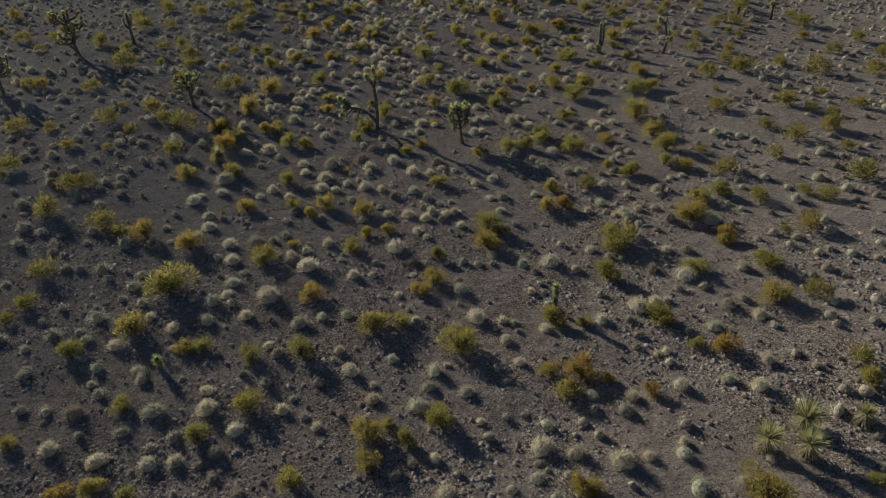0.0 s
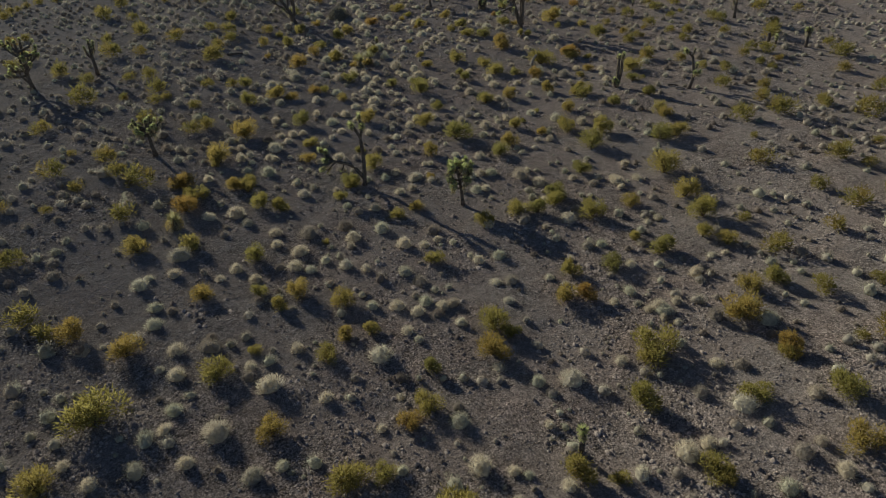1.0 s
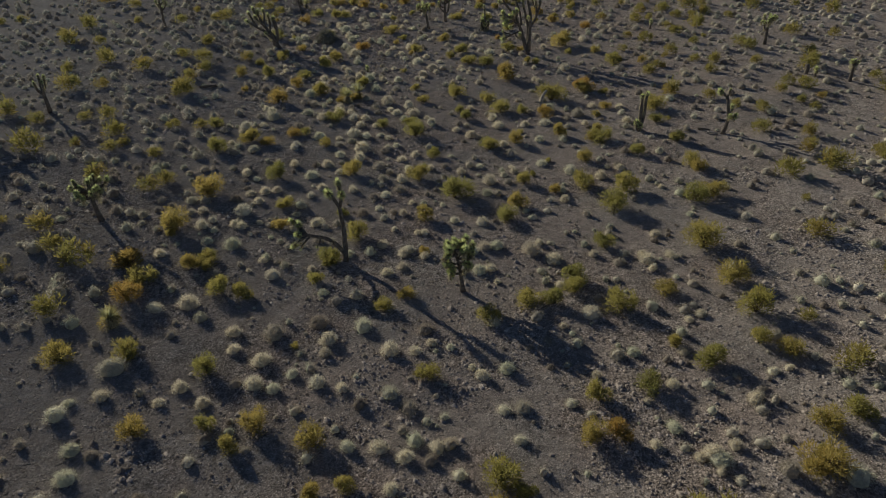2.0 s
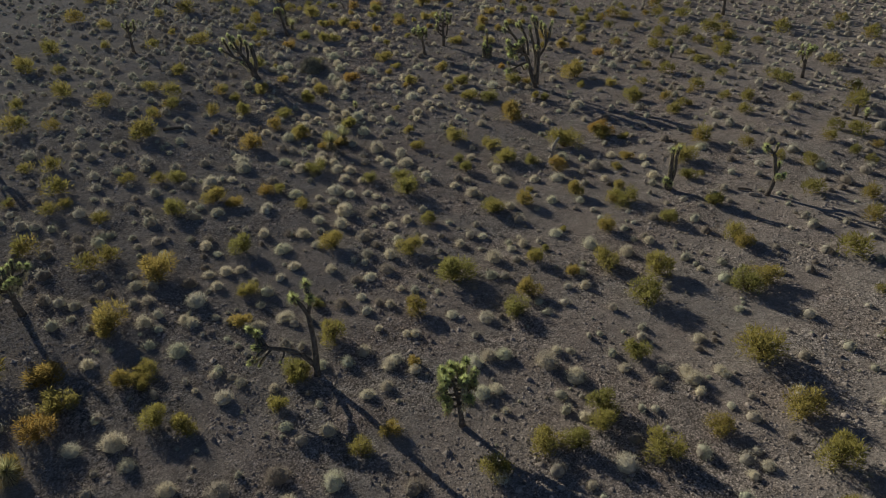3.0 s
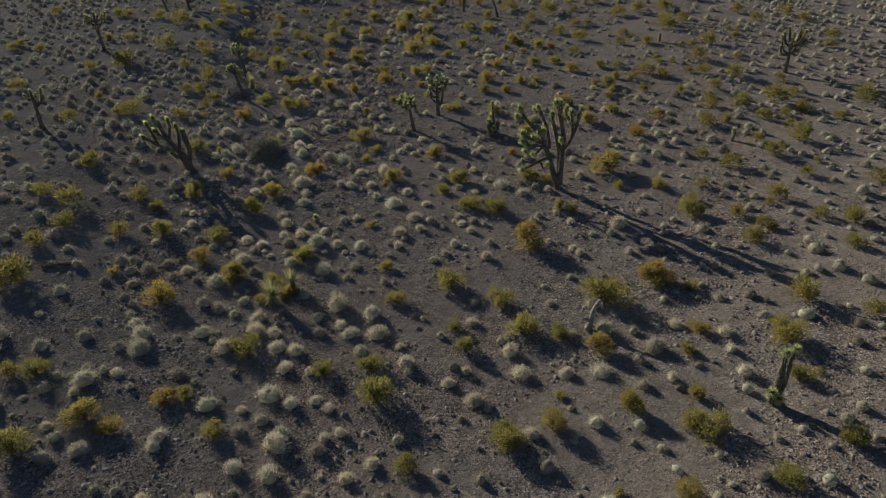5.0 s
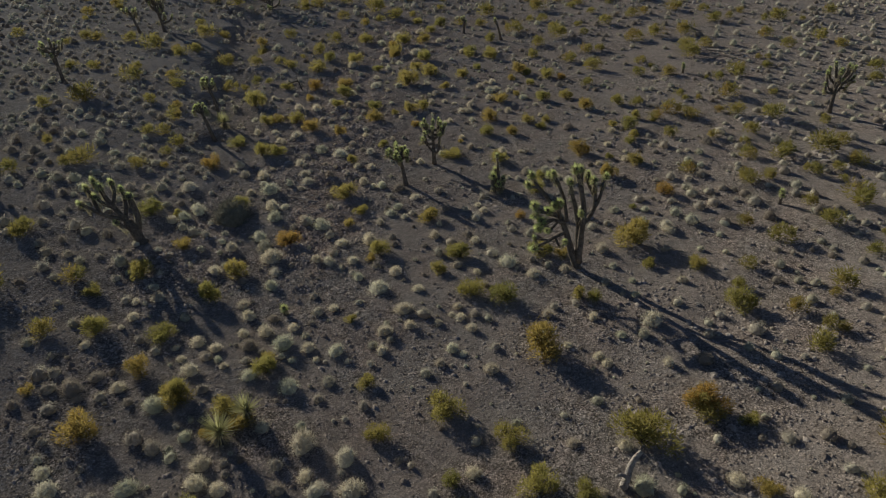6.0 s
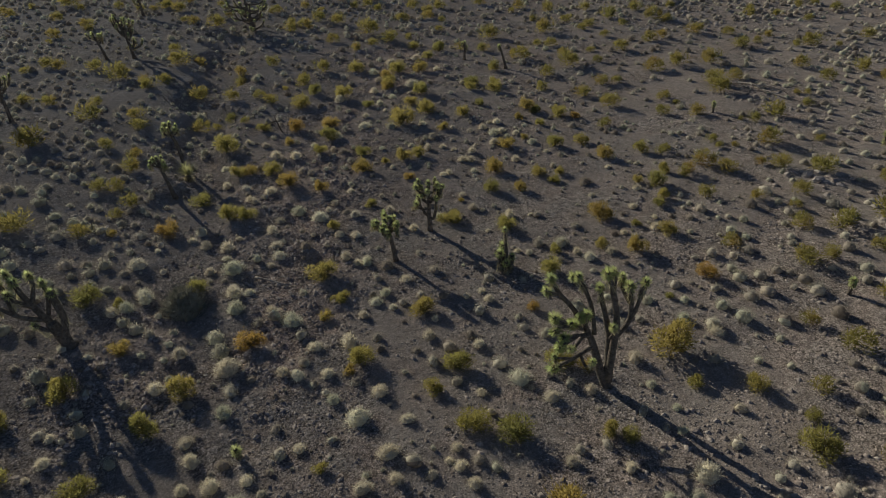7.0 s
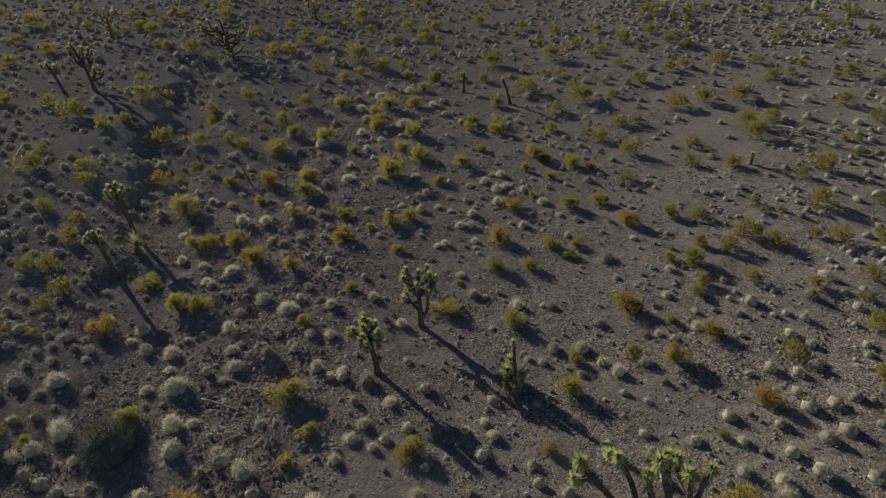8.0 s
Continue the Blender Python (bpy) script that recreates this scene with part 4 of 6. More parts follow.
TUFTS += [(-0.80, 14.53, 0.66), (11.50, 14.59, 0.55), (5.47, 14.74, 0.50), (9.17, 14.84, 0.66), (-2.15, 14.91, 0.47), (6.95, 15.04, 0.57), (0.62, 15.17, 0.57), (8.40, 15.18, 0.50), (-7.12, 15.22, 0.50), (-2.20, 15.54, 0.34), (-10.70, 15.54, 0.34), (11.15, 15.58, 0.34), (-9.22, 15.72, 0.45), (-12.88, 15.87, 0.52), (9.86, 15.92, 0.62), (-9.43, 16.07, 0.59), (-0.31, 16.09, 0.59), (-2.93, 16.11, 0.59), (-12.93, 16.13, 0.42), (0.04, 16.42, 0.32), (2.35, 16.44, 0.46), (6.68, 16.49, 0.46), (6.98, 16.62, 0.43), (-1.65, 16.65, 0.43), (-5.36, 16.93, 0.47), (-3.39, 17.03, 0.43), (-8.76, 17.19, 0.36), (-10.56, 17.23, 0.62), (13.77, 17.32, 0.61), (12.56, 17.35, 0.43)]
TUFTS += [(-5.72, 17.36, 0.44), (10.68, 17.52, 0.37), (2.01, 17.58, 0.52), (8.84, 17.69, 0.63), (12.56, 17.75, 0.62), (-12.90, 17.81, 0.67), (3.36, 18.03, 0.53), (10.43, 18.07, 0.63), (-9.04, 18.12, 0.56), (5.28, 18.28, 0.53), (2.37, 18.45, 0.42), (-4.89, 18.45, 0.69), (14.48, 18.48, 0.75), (13.01, 18.50, 0.64), (-13.54, 18.50, 0.38), (-8.06, 18.61, 0.65), (2.00, 18.62, 0.46), (-0.99, 18.65, 0.46), (-11.73, 18.67, 0.84), (-9.99, 18.70, 0.46), (9.65, 18.74, 0.69), (1.14, 18.76, 0.66), (-4.17, 18.79, 0.50), (6.65, 18.89, 0.85), (-6.80, 18.90, 0.50), (10.23, 19.02, 0.46), (7.32, 19.22, 0.59), (7.71, 19.23, 0.39), (-8.16, 19.69, 0.68), (9.15, 19.81, 0.48)]
TUFTS += [(-6.21, 19.91, 1.12), (14.17, 20.04, 0.32), (13.09, 20.07, 0.52), (-7.77, 20.09, 0.48), (3.13, 20.10, 0.40), (-1.63, 20.20, 0.41), (0.61, 20.36, 0.73), (8.76, 20.49, 0.81), (13.78, 20.50, 0.69), (-11.22, 20.52, 0.69), (-15.87, 20.69, 0.41), (10.86, 20.75, 0.61), (-7.71, 20.84, 0.70), (15.75, 20.85, 0.49), (-12.32, 20.99, 0.50), (7.73, 21.13, 0.54), (15.07, 21.29, 0.58), (-11.21, 21.30, 0.50), (-3.37, 21.35, 0.55), (-1.16, 21.49, 0.34), (-12.71, 21.50, 0.76), (13.94, 21.50, 0.59), (-14.08, 21.52, 0.63), (-13.57, 21.54, 0.55), (11.92, 21.63, 0.63), (-5.10, 21.76, 0.77), (3.01, 21.85, 0.60), (4.09, 21.91, 0.86), (13.18, 22.13, 0.51), (9.27, 22.19, 0.65)]
TUFTS += [(-8.11, 22.30, 0.65), (8.57, 22.32, 0.52), (13.58, 22.57, 0.52), (-8.74, 22.59, 0.35), (1.89, 22.59, 0.44), (5.73, 22.68, 0.53), (-5.91, 22.70, 0.44), (12.19, 22.72, 0.46), (14.93, 22.78, 0.74), (12.90, 23.01, 0.66), (-1.87, 23.21, 0.89), (-16.74, 23.28, 0.58), (-12.55, 23.30, 0.89), (-15.33, 23.32, 0.58), (-11.48, 23.38, 0.80), (-8.51, 23.47, 0.67), (-4.61, 23.58, 0.54), (-7.42, 23.64, 0.77), (15.12, 23.64, 0.67), (-0.67, 24.00, 0.41), (-7.52, 24.09, 0.50), (-14.19, 24.29, 0.60), (7.97, 24.32, 0.42), (10.94, 24.33, 0.92), (-17.03, 24.39, 0.78), (-1.01, 24.40, 0.50), (9.30, 24.54, 0.65), (13.44, 24.58, 0.46), (7.57, 24.63, 0.34), (-9.65, 24.79, 0.70)]
TUFTS += [(0.76, 24.81, 0.48), (7.67, 25.01, 0.68), (12.44, 25.04, 0.44), (17.06, 25.07, 0.56), (7.22, 25.14, 0.43), (7.59, 25.24, 0.62), (-0.01, 25.32, 0.52), (14.79, 25.39, 0.80), (-0.71, 25.45, 0.61), (8.27, 25.49, 0.49), (-9.31, 25.58, 0.44), (6.15, 25.66, 0.42), (-9.92, 25.76, 0.53), (0.17, 25.77, 0.53), (-1.43, 25.82, 0.60), (-5.17, 25.83, 0.36), (-2.33, 25.88, 0.53), (0.52, 25.89, 0.53), (2.49, 26.00, 0.43), (-0.46, 26.04, 0.64), (17.19, 26.04, 0.81), (-17.94, 26.23, 0.72), (6.82, 26.24, 0.54), (13.10, 26.80, 0.44), (-10.96, 27.07, 0.63), (2.14, 27.18, 0.52), (2.70, 27.20, 0.64), (16.55, 27.21, 0.89), (6.34, 27.27, 0.34), (9.51, 27.27, 0.56)]
TUFTS += [(-0.67, 27.28, 0.68), (4.11, 27.31, 0.45), (-13.36, 27.48, 0.45), (14.33, 27.48, 0.74), (-14.28, 27.50, 0.75), (-10.79, 27.55, 0.38), (-8.19, 27.64, 0.46), (-6.88, 27.66, 0.57), (-17.08, 27.74, 0.40), (-9.94, 27.81, 0.57), (-15.39, 27.83, 0.51), (-1.26, 27.86, 0.69), (7.26, 27.94, 0.57), (-17.60, 28.13, 0.71), (17.72, 28.13, 0.66), (-2.73, 28.15, 0.50), (12.20, 28.21, 0.38), (-4.88, 28.24, 0.58), (-7.72, 28.31, 0.58), (-3.53, 28.41, 0.70), (-5.50, 28.42, 0.67), (10.48, 28.42, 0.47), (5.06, 28.47, 0.39), (10.99, 28.49, 0.31), (-15.44, 28.62, 0.62), (1.56, 28.65, 0.51), (11.89, 28.85, 0.59), (-4.40, 28.87, 0.48), (2.36, 28.88, 0.67), (-17.96, 28.96, 0.78)]
TUFTS += [(-10.05, 28.99, 0.87), (4.26, 28.99, 0.28), (1.28, 29.02, 0.32), (5.92, 29.34, 0.56), (-12.73, 29.43, 0.40), (17.68, 29.45, 0.89), (8.06, 29.45, 0.40), (6.45, 29.49, 0.61), (-5.51, 29.53, 0.69), (-17.20, 29.54, 0.63), (-18.65, 29.83, 0.53), (-3.51, 29.83, 0.49), (-1.35, 29.85, 0.74), (3.16, 29.87, 0.29), (-0.54, 29.89, 0.49), (11.12, 29.94, 0.57), (0.60, 30.02, 0.41), (-6.55, 30.10, 0.50), (-0.02, 30.25, 0.42), (14.10, 30.26, 0.49), (-11.15, 30.32, 0.50), (-3.48, 30.47, 0.71), (-16.83, 30.82, 0.55), (-5.32, 30.83, 0.85), (4.42, 30.84, 0.42), (-0.24, 30.97, 0.60), (-6.74, 30.98, 0.60), (-13.79, 31.01, 0.64), (-18.88, 31.03, 0.82), (-20.28, 31.05, 0.71)]
TUFTS += [(8.72, 31.08, 0.34), (2.11, 31.11, 0.51), (-2.38, 31.19, 0.77), (14.54, 31.19, 0.34), (-12.31, 31.24, 0.77), (9.21, 31.34, 0.52), (-3.90, 31.36, 0.78), (-13.23, 31.38, 0.43), (13.99, 31.40, 0.51), (-21.27, 31.51, 0.56), (-15.92, 31.51, 0.52), (5.49, 31.52, 0.73), (15.41, 31.54, 0.60), (12.75, 31.73, 0.52), (-8.13, 31.81, 0.66), (-18.15, 32.01, 0.56), (-20.53, 32.32, 0.68), (-9.91, 32.32, 0.67), (-8.76, 32.55, 0.81), (13.90, 32.73, 0.89), (-16.38, 32.87, 0.67), (-13.50, 32.90, 0.99), (-15.31, 32.93, 0.67), (-2.75, 33.03, 0.68), (-4.02, 33.15, 0.46), (-15.85, 33.31, 0.70), (4.67, 33.31, 0.41), (-13.69, 33.34, 0.99), (13.43, 33.41, 0.55), (8.98, 33.54, 0.33)]
TUFTS += [(6.78, 33.56, 0.33), (2.40, 33.61, 0.33), (-16.65, 33.67, 0.69), (-15.26, 33.81, 0.55), (-13.94, 33.92, 0.56), (8.26, 34.12, 0.42), (-18.67, 34.25, 0.71), (1.77, 34.32, 0.68), (-6.12, 34.35, 0.69), (-1.75, 34.45, 0.52), (2.21, 34.49, 0.52), (7.14, 34.65, 0.60), (16.77, 34.67, 0.70), (8.25, 34.67, 0.66), (-7.09, 34.70, 0.26), (-1.17, 34.77, 0.52), (9.26, 34.81, 0.43), (-4.68, 34.82, 0.44), (13.81, 34.82, 0.41), (-12.22, 34.83, 0.57), (9.15, 34.99, 0.45), (4.70, 35.02, 0.79), (8.12, 35.03, 0.60), (-5.78, 35.04, 0.44), (4.76, 35.28, 0.53), (6.28, 35.34, 0.43), (-6.66, 35.39, 0.45), (-0.32, 35.43, 0.43), (-6.63, 35.58, 0.43), (12.01, 35.59, 0.61)]
TUFTS += [(3.91, 35.63, 0.83), (-15.70, 35.68, 0.97), (1.58, 35.71, 0.61), (-1.14, 35.73, 0.62), (13.51, 35.81, 0.61), (-10.88, 35.86, 0.55), (-3.34, 35.87, 0.51), (-2.53, 35.96, 0.55), (-0.97, 35.99, 0.62), (2.05, 36.05, 0.59), (2.56, 36.09, 0.73), (4.27, 36.24, 0.44), (-8.16, 36.47, 0.82), (-2.02, 36.47, 0.56), (9.01, 36.61, 0.52), (17.57, 37.07, 0.60), (10.87, 37.22, 0.30), (-0.37, 37.29, 0.46), (-0.66, 37.31, 0.38), (-1.64, 37.64, 0.31), (-12.88, 37.70, 0.70), (-23.54, 37.84, 0.96), (-9.77, 37.91, 0.67), (17.46, 37.91, 0.62), (-5.90, 37.95, 0.51), (-8.15, 37.98, 0.67), (10.91, 38.12, 0.39), (-8.50, 38.16, 0.47), (2.08, 38.17, 0.71), (19.87, 38.24, 1.24)]
TUFTS += [(18.77, 38.28, 0.67), (-7.49, 38.39, 0.40), (-5.00, 38.40, 0.60), (0.90, 38.40, 0.48), (-16.86, 38.61, 1.05), (-10.88, 38.75, 0.40), (-12.63, 38.87, 0.69), (-1.33, 38.96, 0.49), (-13.21, 39.03, 0.69), (-10.60, 39.08, 0.41), (-3.07, 39.09, 0.69), (-1.75, 39.10, 0.41), (-13.85, 39.14, 0.81), (-8.37, 39.15, 1.02), (-10.12, 39.19, 0.61), (-12.10, 39.26, 0.49), (-22.19, 39.38, 0.83), (-2.40, 39.47, 0.46), (18.98, 39.56, 0.75), (5.83, 39.81, 0.54), (0.40, 39.83, 0.34), (20.33, 39.87, 0.92), (-18.67, 39.92, 0.76), (13.10, 39.97, 0.50), (-0.98, 40.04, 0.38), (-10.86, 40.09, 0.63), (-7.87, 40.21, 0.51), (-8.95, 40.32, 0.64), (16.89, 40.42, 0.63), (10.30, 40.52, 0.30)]
TUFTS += [(-2.72, 40.57, 0.52), (-6.59, 40.64, 0.34), (-14.56, 40.66, 0.85), (2.45, 40.73, 0.65), (-5.64, 40.76, 0.52), (-2.20, 40.78, 0.52), (5.90, 40.80, 0.43), (-8.40, 40.97, 0.52), (-7.80, 41.18, 0.52), (15.31, 41.22, 0.73), (-3.77, 41.27, 0.57), (-7.28, 41.28, 0.44), (-1.58, 41.35, 0.66), (22.30, 41.43, 0.67), (-19.09, 41.45, 1.24), (-5.23, 41.47, 0.57), (13.58, 41.66, 0.44), (-16.23, 41.83, 0.75), (2.63, 41.88, 0.80), (7.89, 41.98, 0.63), (-15.15, 42.10, 0.76), (-13.74, 42.17, 0.45), (-10.51, 42.19, 0.67), (-1.53, 42.37, 0.64), (-26.33, 42.37, 0.88), (-8.46, 42.41, 0.45), (-2.44, 42.42, 0.59), (3.37, 42.59, 0.46), (8.94, 42.66, 0.55), (6.56, 42.68, 0.78)]
TUFTS += [(-5.90, 42.71, 0.69), (-11.71, 42.72, 0.46), (-13.36, 42.92, 0.78), (-9.05, 42.94, 0.60), (15.55, 42.98, 0.77), (3.87, 42.99, 0.55), (8.85, 43.05, 0.41), (-4.58, 43.08, 0.56), (1.33, 43.16, 0.56), (11.35, 43.18, 0.69), (-2.16, 43.18, 0.47), (-1.24, 43.29, 0.42), (-22.16, 43.53, 1.07), (-13.62, 43.56, 0.94), (3.78, 43.57, 0.34), (-0.19, 43.65, 0.42), (-1.29, 43.67, 0.42), (2.27, 43.68, 0.47), (-13.23, 43.68, 0.56), (-2.73, 43.72, 0.68), (5.32, 43.75, 0.68), (-5.14, 43.86, 0.43), (-6.92, 43.90, 0.60), (-5.31, 43.92, 0.60), (-25.16, 43.99, 0.91), (-18.97, 44.04, 0.90), (-15.86, 44.08, 0.57), (11.18, 44.11, 0.66), (-17.15, 44.14, 0.81), (-2.64, 44.19, 0.35)]
TUFTS += [(-16.61, 44.21, 0.71), (9.52, 44.32, 0.52), (-20.48, 44.35, 0.73), (-26.47, 44.48, 0.92), (-1.65, 44.77, 0.50), (-11.96, 44.77, 1.07), (-3.77, 44.81, 0.71), (-2.38, 44.85, 0.27), (-4.80, 45.06, 0.54), (-0.97, 45.23, 0.58), (-15.17, 45.30, 1.08), (13.11, 45.45, 0.43), (10.45, 45.67, 0.36), (-9.32, 45.69, 0.75), (-7.22, 45.76, 0.55), (17.55, 45.77, 0.49), (-2.57, 45.78, 0.64), (15.37, 45.80, 0.49), (11.24, 45.87, 0.47), (-3.78, 45.94, 0.83), (18.12, 45.95, 0.59), (-13.28, 46.03, 0.63), (-7.24, 46.10, 0.56), (-2.45, 46.21, 0.45), (3.64, 46.24, 0.56), (12.66, 46.25, 0.63), (-3.77, 46.35, 0.64), (-2.00, 46.42, 0.45), (-5.01, 46.46, 0.57), (-14.49, 46.56, 0.51)]
TUFTS += [(5.56, 46.58, 0.64), (13.26, 46.60, 0.63), (-10.71, 46.61, 0.45), (18.71, 46.67, 1.01), (-13.39, 46.94, 0.46), (4.91, 47.23, 0.27), (-5.11, 47.33, 0.39), (2.40, 47.35, 0.39), (-2.48, 47.40, 0.47), (-12.66, 47.42, 0.78), (-6.20, 47.48, 0.70), (20.04, 47.52, 0.88), (-3.68, 47.55, 0.55), (15.13, 47.62, 0.58), (2.02, 47.67, 0.67), (-2.91, 47.71, 0.47), (-15.52, 47.86, 0.79), (-4.43, 47.97, 0.88), (7.28, 47.99, 0.51), (-10.48, 48.00, 0.48), (14.11, 48.06, 0.59), (18.26, 48.13, 0.94), (-14.14, 48.20, 0.52), (8.24, 48.27, 0.44), (10.56, 48.41, 0.60), (-10.35, 48.48, 0.73), (1.20, 48.49, 0.57), (6.12, 48.71, 0.81), (-11.38, 48.73, 0.53), (5.02, 48.74, 0.57)]
TUFTS += [(15.61, 48.75, 0.72), (-9.48, 48.86, 0.49), (-7.55, 48.87, 0.74), (3.57, 48.88, 0.70), (-16.08, 48.93, 0.81), (-0.09, 48.99, 0.41), (1.77, 49.02, 0.41), (-3.30, 49.07, 0.41), (-4.15, 49.22, 0.58), (-0.20, 49.36, 0.75), (10.49, 49.44, 0.50), (14.57, 49.47, 0.62), (-15.22, 49.57, 0.75), (9.21, 49.61, 0.42), (-30.70, 49.69, 0.60), (8.10, 49.80, 0.84), (3.28, 49.90, 0.64), (17.71, 49.94, 1.21), (-1.72, 50.03, 0.64), (-9.14, 50.04, 0.85), (-14.02, 50.05, 0.72), (-3.96, 50.06, 0.64), (-6.43, 50.18, 0.77), (-12.62, 50.20, 0.77), (-4.63, 50.22, 0.73), (-0.45, 50.29, 0.43), (10.55, 50.30, 0.64), (5.52, 50.69, 0.39), (-14.22, 50.72, 0.87), (-11.33, 50.75, 0.78)]
TUFTS += [(6.62, 50.84, 0.78), (-9.42, 50.87, 0.79), (-17.03, 50.88, 0.79), (9.15, 50.96, 0.57), (-1.24, 50.96, 0.79), (-2.23, 50.97, 0.66), (-4.87, 50.97, 0.62), (-7.41, 51.04, 0.75), (-20.23, 51.08, 0.97), (-17.83, 51.10, 0.57), (-5.56, 51.17, 0.66), (17.16, 51.22, 0.96), (-2.61, 51.45, 0.54), (2.07, 51.51, 0.54), (-9.87, 51.53, 0.54), (18.83, 51.82, 0.58), (-5.60, 51.89, 0.59), (18.06, 51.92, 0.75), (-16.28, 52.02, 0.81), (-1.54, 52.07, 0.77), (-18.10, 52.09, 0.87), (-15.94, 52.17, 0.45), (-18.90, 52.21, 0.58), (6.44, 52.28, 0.55), (12.18, 52.31, 0.77), (11.07, 52.32, 0.55), (4.98, 52.50, 0.46), (-7.22, 52.50, 0.65), (-2.84, 52.56, 0.92), (23.37, 52.56, 0.88)]
TUFTS += [(16.61, 52.78, 0.78), (-16.65, 52.94, 0.46), (-6.39, 52.94, 0.56), (-13.93, 52.99, 0.47), (-16.33, 53.19, 0.47), (-13.37, 53.34, 0.75), (18.97, 53.64, 0.70), (15.98, 53.68, 1.17), (13.39, 53.72, 0.57), (-12.01, 54.07, 0.53), (-18.84, 54.15, 0.79), (-7.73, 54.18, 0.82), (11.59, 54.37, 0.58), (-10.24, 54.48, 0.49), (9.28, 54.58, 0.35), (19.11, 54.59, 0.72), (-11.32, 54.84, 0.69), (-10.61, 54.89, 0.74), (-3.70, 55.00, 0.81), (-9.18, 55.01, 0.59), (15.76, 55.05, 1.07), (-13.53, 55.12, 0.59), (19.98, 55.32, 0.83), (-2.49, 55.34, 0.64), (-11.90, 55.48, 0.85), (-10.07, 55.52, 0.60), (-5.09, 55.54, 0.64), (2.83, 55.62, 0.55), (-11.47, 55.63, 0.60), (15.79, 55.68, 0.75)]
TUFTS += [(8.63, 55.69, 0.46), (9.84, 55.76, 0.63), (-7.09, 55.79, 0.74), (6.65, 55.85, 0.46), (1.17, 55.99, 0.47), (-6.06, 56.04, 0.38), (6.44, 56.18, 0.45), (11.41, 56.29, 0.49), (-6.35, 56.39, 0.38), (-3.03, 56.41, 0.38), (-7.60, 56.42, 0.38), (1.93, 56.47, 0.38), (18.65, 56.58, 0.76), (-0.85, 56.73, 0.50), (1.56, 56.74, 0.58), (-2.40, 56.76, 0.66), (5.50, 56.80, 0.38), (-3.40, 56.95, 0.58), (-6.61, 56.97, 0.54), (-13.05, 57.01, 0.58), (-1.17, 57.06, 0.35), (-11.11, 57.08, 0.39), (-5.47, 57.10, 0.66), (-4.30, 57.13, 0.78), (10.41, 57.17, 0.43), (8.18, 57.20, 0.58), (-15.32, 57.22, 0.89), (12.05, 57.24, 0.85), (7.42, 57.25, 0.47), (-7.28, 57.27, 0.59)]
TUFTS += [(-0.60, 57.31, 0.39), (-0.82, 57.72, 0.56), (-5.84, 57.79, 0.52), (2.27, 57.86, 0.48), (8.65, 57.91, 0.80), (-5.07, 57.92, 0.68), (16.09, 57.97, 0.59), (0.07, 58.02, 0.48), (-10.24, 58.07, 0.28), (-4.10, 58.13, 0.45), (-16.01, 58.19, 0.37), (1.07, 58.19, 0.40), (11.15, 58.23, 0.56), (6.63, 58.24, 0.44), (-12.00, 58.25, 0.61), (1.89, 58.51, 0.49), (5.06, 58.55, 0.45), (-10.04, 58.65, 0.53), (2.41, 58.70, 0.41), (1.58, 58.71, 0.33), (-4.94, 58.74, 0.46), (-5.88, 58.79, 0.58), (-16.78, 58.81, 0.71), (-0.17, 58.95, 0.71), (1.80, 59.19, 0.46), (-2.83, 59.24, 0.42), (19.70, 59.38, 0.82), (-13.16, 59.43, 0.46), (-6.25, 59.48, 0.51), (-10.29, 59.57, 0.38)]
TUFTS += [(8.47, 59.59, 0.42), (-9.54, 59.88, 0.60), (13.82, 59.96, 0.55), (0.30, 60.31, 0.52), (-19.18, 60.39, 0.85), (10.45, 60.40, 0.43), (-1.22, 60.41, 1.09), (8.60, 60.60, 0.39), (-5.45, 60.73, 0.62), (17.44, 60.79, 0.61), (14.32, 60.98, 0.74), (4.83, 61.07, 0.58), (-11.63, 61.14, 0.53), (-2.07, 61.19, 0.49), (-18.40, 61.31, 0.81), (13.83, 61.34, 0.36), (6.10, 61.39, 0.49), (2.63, 61.43, 0.40), (-0.63, 61.56, 0.59), (-11.35, 61.56, 0.41), (8.06, 61.63, 0.41), (-14.70, 61.64, 0.77), (-5.49, 61.72, 0.64), (-7.94, 61.76, 0.59), (-21.59, 61.77, 1.17), (21.19, 61.93, 1.04), (3.91, 62.00, 0.82), (-20.72, 62.07, 1.06), (12.67, 62.09, 0.45), (-11.79, 62.10, 0.91)]
TUFTS += [(-13.52, 62.22, 0.60), (-3.41, 62.33, 0.55), (16.57, 62.38, 0.59), (-2.42, 62.39, 0.51), (11.77, 62.45, 0.46), (-3.94, 62.48, 0.46), (-14.17, 62.65, 0.56), (-27.30, 62.66, 0.73), (-5.85, 62.72, 0.94), (-15.13, 62.75, 0.70), (7.83, 62.81, 0.61), (-19.48, 63.23, 0.84), (-15.66, 63.37, 0.66), (-7.68, 63.46, 0.62), (-11.74, 63.55, 0.48), (-6.29, 63.65, 0.77), (2.62, 63.79, 0.48), (-3.05, 63.79, 0.58), (10.94, 64.03, 0.63), (-17.39, 64.05, 0.58), (-22.08, 64.11, 1.23), (-1.87, 64.12, 0.73), (-6.67, 64.32, 0.69), (0.93, 64.33, 0.59), (10.93, 64.45, 0.73), (13.49, 64.48, 0.83), (17.41, 64.56, 0.97), (15.43, 64.59, 0.97), (12.08, 64.69, 1.22), (10.00, 64.81, 0.62)]
